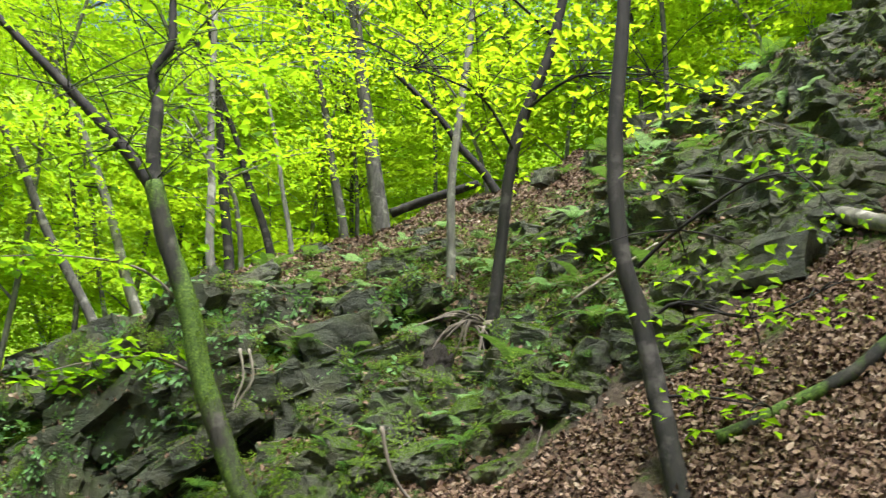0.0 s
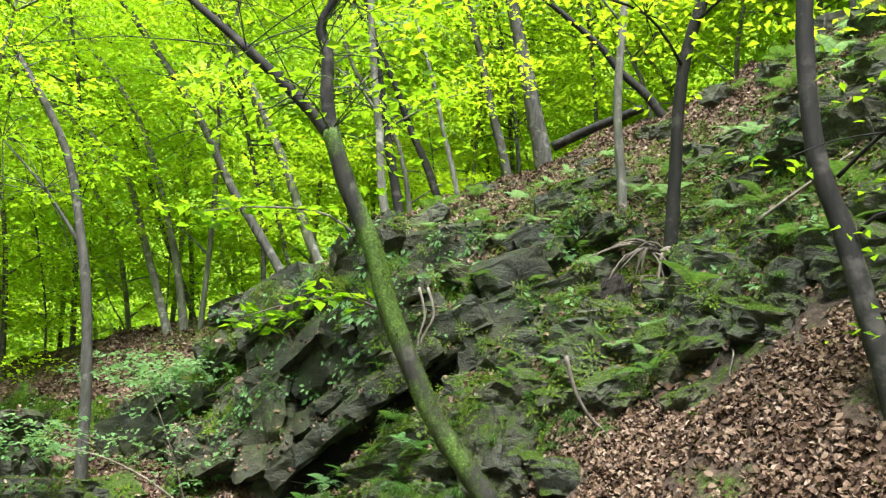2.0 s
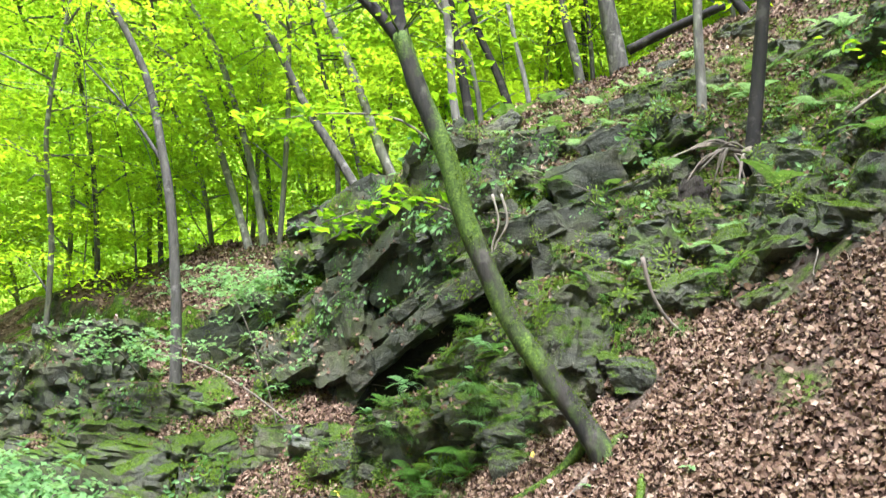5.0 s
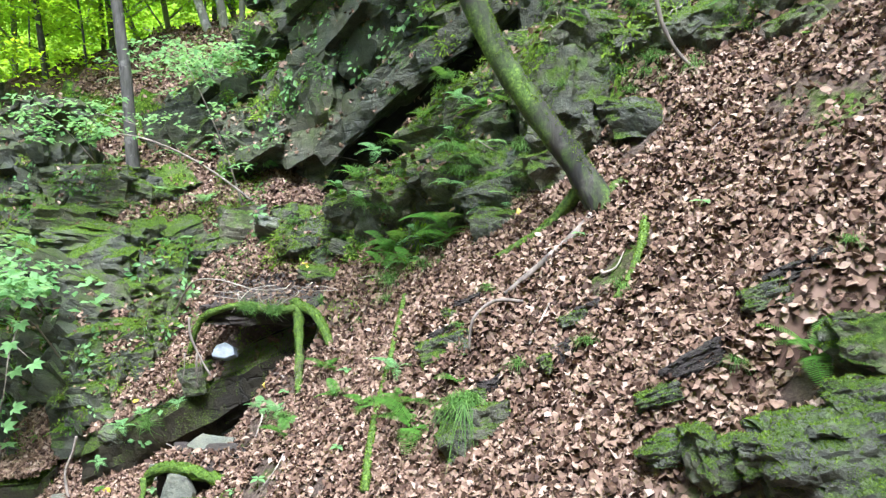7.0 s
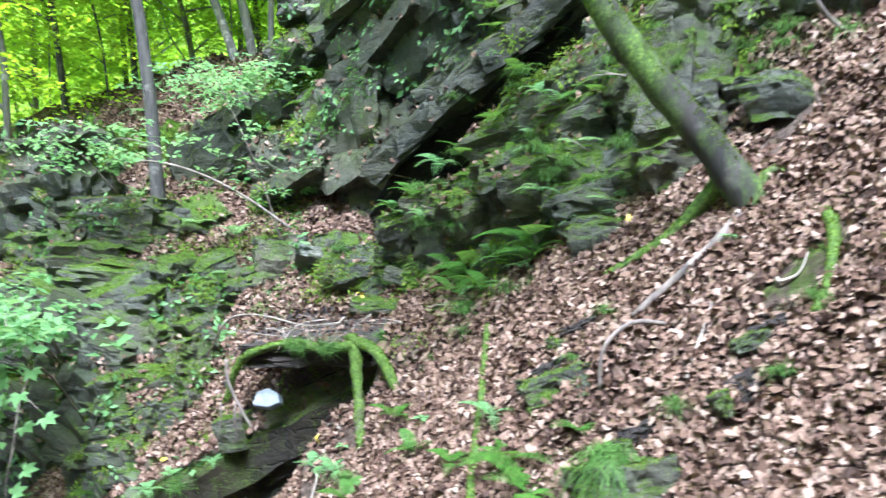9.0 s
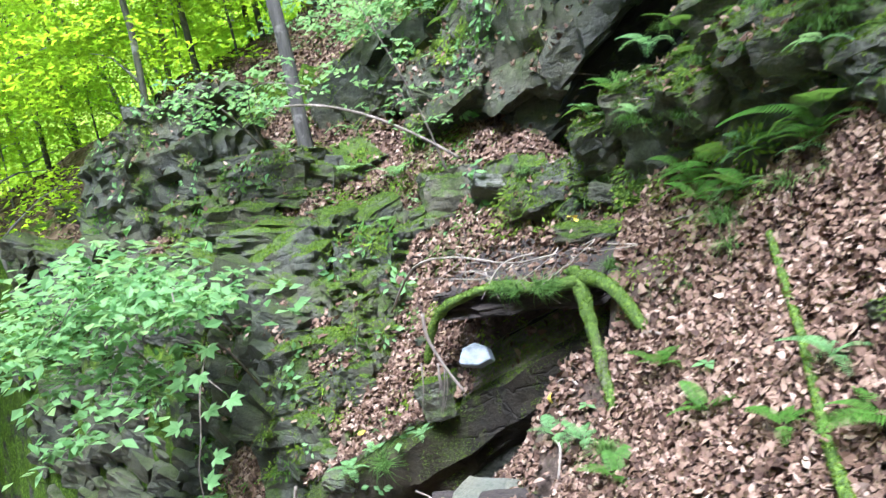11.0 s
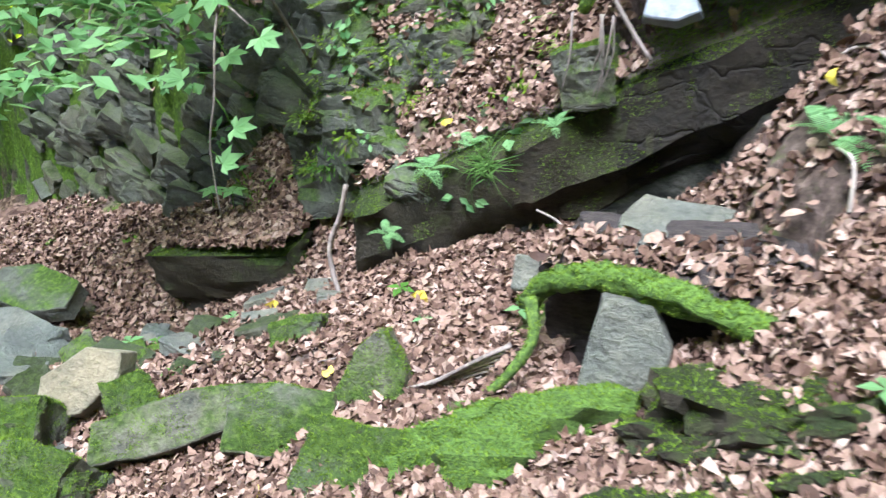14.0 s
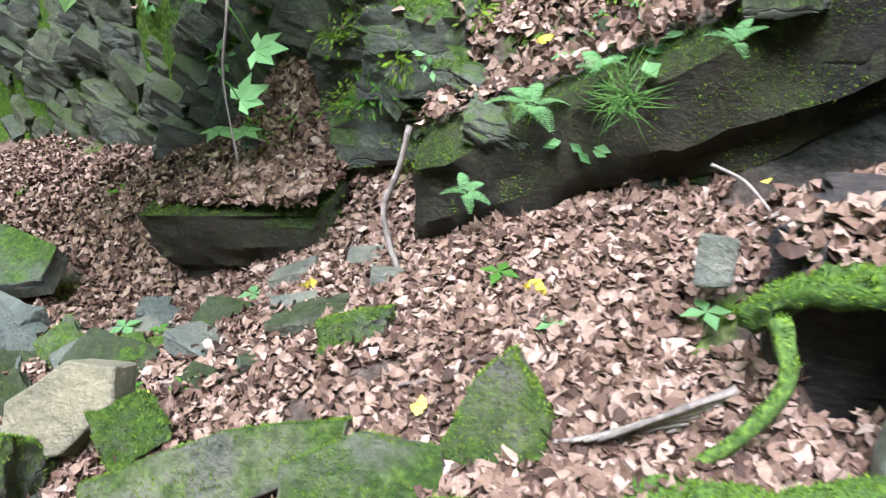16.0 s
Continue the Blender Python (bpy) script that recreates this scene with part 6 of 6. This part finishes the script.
maple("sapling", base, [[base, (-5.75, 6.35, -1.55), (-5.62, 6.0, -1.7), (-5.60, 5.88, -2.05), (-5.64, 5.84, -2.3), (-5.60, 5.80, -2.62)], [(-5.62, 6.0, -1.7), (-5.5, 5.9, -1.62), (-5.3, 5.85, -1.7)]],
      [((-5.60, 5.88, -2.05), (-5.53, 5.9, -2.2)), ((-5.64, 5.84, -2.3), (-5.61, 5.87, -2.38)), ((-5.61, 5.9, -1.95), (-5.75, 5.85, -1.98)), ((-5.62, 5.95, -1.8), (-5.5, 5.9, -1.86)), ((-5.3, 5.85, -1.7), (-5.22, 5.82, -1.74)),
       ((-5.45, 5.88, -1.65), (-5.42, 5.8, -1.58)), ((-5.62, 6.0, -1.7), (-5.75, 5.95, -1.7)), ((-5.7, 6.2, -1.6), (-5.85, 6.1, -1.62)), ((-5.7, 6.2, -1.6), (-5.6, 6.1, -1.5))], 0.13, LEAF_LOW, 2, "thin maple sapling hanging over the leaf bank")
base = (-4.75, 8.5, -0.85)
shrub("sapling", base, [[base, (-4.9, 8.4, -0.2), (-5.1, 8.3, 0.4), (-5.3, 8.2, 0.9)]], 0.08, 26, 0.22, LEAF_LOW, 3, "young maple sapling with layered leaves", 9)
base = (-6.8, 8.6, -0.3)
shrub("sapling", base, [[base, (-6.6, 8.2, 0.1), (-6.2, 7.9, 0.3), (-5.6, 7.8, 0.2)], [base, (-6.9, 8.1, 0.2), (-7.1, 7.8, 0.35)]], 0.085, 30, 0.22, LEAF_LOW, 4, "low maple shrub beside the grey tree", 9)
base = (-6.2, 10.3, 0.5)
shrub("sapling", base, [[base, (-5.9, 9.9, 1.0), (-5.4, 9.6, 1.15)], [base, (-6.5, 9.9, 1.0), (-7.0, 9.7, 1.05)], [base, (-6.1, 9.8, 1.0), (-5.9, 9.5, 1.1)]], 0.085, 36, 0.26, LEAF_LOW, 5, "layered green shrub above the cliff", 10)
base = (-2.6, 6.9, -0.5)
shrub("sapling", (-1.55, 5.47, 1.45), [[(-1.55, 5.47, 1.45), (-1.9, 5.3, 1.6), (-2.3, 5.2, 1.55), (-2.7, 5.1, 1.4)], [(-1.75, 5.47, 1.9), (-2.1, 5.3, 2.2), (-2.6, 5.2, 2.25), (-3.0, 5.1, 2.2)]], 0.12, 20, 0.14, LEAF, 6, "leafy shoots from the leaning trunk", 6)


# ---- small growth on the rocks ----
from mathutils.bvhtree import BVHTree


def open_faces(kinds=("ground", "rock", "stone")):
    """A search tree of the ground and every rock, to find the surfaces that lie open."""
    V, F = [], []
    for ob in list(bpy.data.objects):
        if ob.type == "MESH" and ob.parent is None and ob.name.split(".")[0] in kinds:
            me = ob.data
            co = np.empty(len(me.vertices) * 3)
            me.vertices.foreach_get("co", co)
            M = np.array(ob.matrix_basis)
            k = len(V)
            V.extend((co.reshape(-1, 3) @ M[:3, :3].T + M[:3, 3]).tolist())
            F.extend([i + k for i in p.vertices] for p in me.polygons)
    return BVHTree.FromPolygons(V, F)


def spots_on(tree_of_faces, count, x0, x1, z0, z1, rng, near=6.0, far=13.0, steepest=-1.0):
    """Open spots on the hillside, found from the side of the stream: places and normals."""
    P, N = [], []
    for k in range(count):
        at = Vector((rng.uniform(x0, x1), 1.0, rng.uniform(z0, z1)))
        hit, normal, _, _ = tree_of_faces.ray_cast(at, Vector((rng.normal(0.1, 0.15), 1.0, rng.uniform(-0.35, 0.2))).normalized())
        if hit is None or not near < hit.y < far:
            continue
        if normal.y > 0.3:
            normal = -normal
        if normal.z > steepest:
            P.append(tuple(hit))
            N.append(tuple(normal))
    return np.array(P), np.array(N)


def fan(P, N, each, reach, length, wide, rng, up=0.6, fold=0.15):
    """A little rosette of leaves at each spot: arrays of vertices and faces."""
    n = len(P)
    C = np.repeat(P, each, 0)
    U = np.repeat(N, each, 0) + np.array([0, 0, up])
    U /= np.linalg.norm(U, axis=1)[:, None]
    D = rng.normal(0, 1, (n * each, 3))
    D -= U * np.sum(D * U, 1)[:, None] * 0.8
    D /= np.linalg.norm(D, axis=1)[:, None]
    L = np.repeat(rng.uniform(0.6, 1.35, n), each) * length * rng.uniform(0.6, 1.2, n * each)
    C = C + D * (reach * rng.uniform(0, 1, n * each))[:, None] + U * (reach * 0.5 * rng.uniform(0.1, 1, n * each))[:, None]
    return leaf_blades(C, D, U, L, L * wide, fold)


faces = open_faces()
rng = np.random.default_rng(91)
P, N = spots_on(faces, 900, -9.5, -4.9, -3.5, -0.9, rng, 6.1, 9.5)
layers = []
for (x, y, z), turn in zip(P.tolist(), rng.normal(0, 1, (len(P), 3)).tolist()):
    w = rng.uniform(0.07, 0.22)
    layers.append(((ROCK_MESHES + MOSSY_MESHES[:2])[int(rng.integers(11))], pose(x, y + 0.25 * w, z, 6 * turn[0], 16 + 7 * turn[1], 14 * turn[2]) @ Matrix.Diagonal((w * rng.uniform(1.1, 2.0), w, w * rng.uniform(0.35, 0.7), 1))))
pile("layered_stones", layers, "small dark layered stones of the stream cliff", "rocks")
P, N = spots_on(faces, 5200, -9.5, 5.0, -3.2, 6.0, rng, 6.2, 13.0)
keep = fbm(P[:, 0] * 0.9, P[:, 2] * 0.9, 61) > -0.05
V, F = fan(P[keep][::2], N[keep][::2], 7, 0.10, 0.075, 0.55, rng)
tagged(new("herbs", mesh_np("herbs", V, F, LEAF_LOW)), "small pale green herbs rooted in the rocks", "herbs", kind="stuff")
V, F = fan(P[keep][1::2], N[keep][1::2], 16, 0.09, 0.06, 0.3, rng, 0.3)
tagged(new("herbs", mesh_np("herbs", V, F, FERN_LEAF)), "dark green herbs and young fern in the rocks", "herbs", kind="stuff")
P, N = spots_on(faces, 9000, -9.5, 5.0, -3.2, 6.5, rng, 6.2, 13.0, 0.1)
keep = fbm(P[:, 0] * 1.1, P[:, 2] * 1.1, 71) > -0.02
V, F = fan(P[keep], N[keep], 60, 0.11, 0.035, 0.35, rng, 0.2, 0.0)
tagged(new("moss_cushions", mesh_np("moss", V, F, MOSS_BLADE)), "green cushions of moss on the rocks", "moss", kind="stuff")
P, N = spots_on(faces, 60000, -9.5, 6.5, -3.0, 7.5, rng, 6.4, 15.0, 0.35)
spot_z = P[:, 2].copy()
tagged(new("leaf_litter", litter_mesh("rock_litter", P[:, 0], P[:, 1], 0.07, rng, LITTER, lambda x, y: spot_z - 0.005)), "dry leaves caught between the rocks", "fallen leaves", kind="stuff")
P, N = spots_on(faces, 2600, -5.25, -3.7, -3.1, -1.8, rng, 5.85, 6.6)
V, F = fan(P[:1700], N[:1700], 40, 0.05, 0.016, 0.4, rng, 0.2, 0.0)
tagged(new("moss_cushions", mesh_np("moss", V, F, MOSS_BLADE)), "moss clinging to the long rock's face", "moss", kind="stuff")
V, F = fan(P[1700::4], N[1700::4], 6, 0.03, 0.032, 0.5, rng)
tagged(new("herbs", mesh_np("herbs", V, F, LEAF_LOW)), "tiny herbs on the long rock's face", "herbs", kind="stuff")
P, N = spots_on(faces, 260, -2.6, 0.6, 0.0, 2.6, rng, 6.0, 8.4, 0.25)
for k, (x, y, z) in enumerate(P.tolist()[:90]):
    tuft(x, y, z - 0.02, rng.uniform(0.45, 0.9), k % 2, rng.uniform(0, 360), "pale drooping wood grass on the outcrop")
P, N = spots_on(faces, 700, -3.2, 4.5, 0.0, 5.5, rng, 6.3, 12.0, 0.15)
V, F = [], []
for (x, y, z), bend_to in zip(P.tolist(), rng.normal(0, 1, (len(P), 3)).tolist()):
    l = rng.uniform(0.1, 0.4)
    way = Vector(bend_to).normalized() * l
    way.z *= 0.35
    end = Vector((x, y - 0.02, z + 0.02)) + way
    v, f = tube([(x - way.x * 0.4, y - 0.01, z + 0.01), ((x + end.x) / 2, (y + end.y) / 2 - 0.02, (z + end.z) / 2 + 0.05 * l), tuple(end)], [0.006, 0.005, 0.002], 4)
    k = len(V)
    V += [tuple(p) for p in v]
    F += [tuple(i + k for i in q) for q in f]
tagged(new("twigs", mesh_of("twigs", V, F, DEAD_WOOD)), "dead grey twigs strewn over the hillside", "twigs", kind="stuff")


# ---- seedlings and fresh fallen leaves ----
def seedling(x, y, size, seed, mat, count=4):
    g = np.random.default_rng(seed)
    holder = new("seedling")
    holder.location = (x, y, gz(x, y))
    h = size * 1.1
    child("stem", mesh_of("stem", *tube([(0, 0, -0.01), (0.005, 0, h * 0.6), (0.01, 0.004, h)], [0.003, 0.0025, 0.002], 4), FERN_LEAF), holder)
    a = g.uniform(0, 6.283) + np.arange(count) * 6.283 / count
    D = np.stack([np.cos(a), np.sin(a), np.full(count, -0.1)], -1)
    V, F = leaf_blades(np.tile([0.01, 0.004, h], (count, 1)), D, np.tile([0.0, 0, 1], (count, 1)), np.full(count, size), np.full(count, size * 0.6), 0.15)
    for k in range(count):
        child("leaf", mesh_np("leaf", V[4 * k:4 * k + 4], np.array([[0, 1, 2], [0, 2, 3]]), mat), holder)
    return tagged(holder, "small green seedling among dry leaves", "seedling", "seedlings")


r = random.Random(12)
for k in range(26):
    x, y = r.uniform(-6.5, 0.6), r.uniform(4.6, 6.0)
    seedling(x, y, r.uniform(0.04, 0.08), k, LEAF_LOW if k % 2 else FERN_LEAF)
for x, y in ((-6.30, 6.55), (-6.42, 6.5)):
    ob = seedling(x, y, 0.10, 90, LEAF_LOW, 5)
    ob.location.z = -3.02
for k in range(16):
    x, y = r.uniform(-5.6, -0.3), r.uniform(4.6, 6.6)
    ob = new("fallen_leaf", litter_mesh("fallen_leaf", np.array([x]), np.array([y]), 0.075, np.random.default_rng(k), YELLOW_LEAF))
    ob.data.transform(Matrix.Translation((-x, -y, -gz(x, y))))
    ob.location = (x, y, gz(x, y) + 0.03)
    tagged(ob, "single yellow leaf on the brown litter", "leaf", "yellow leaves")
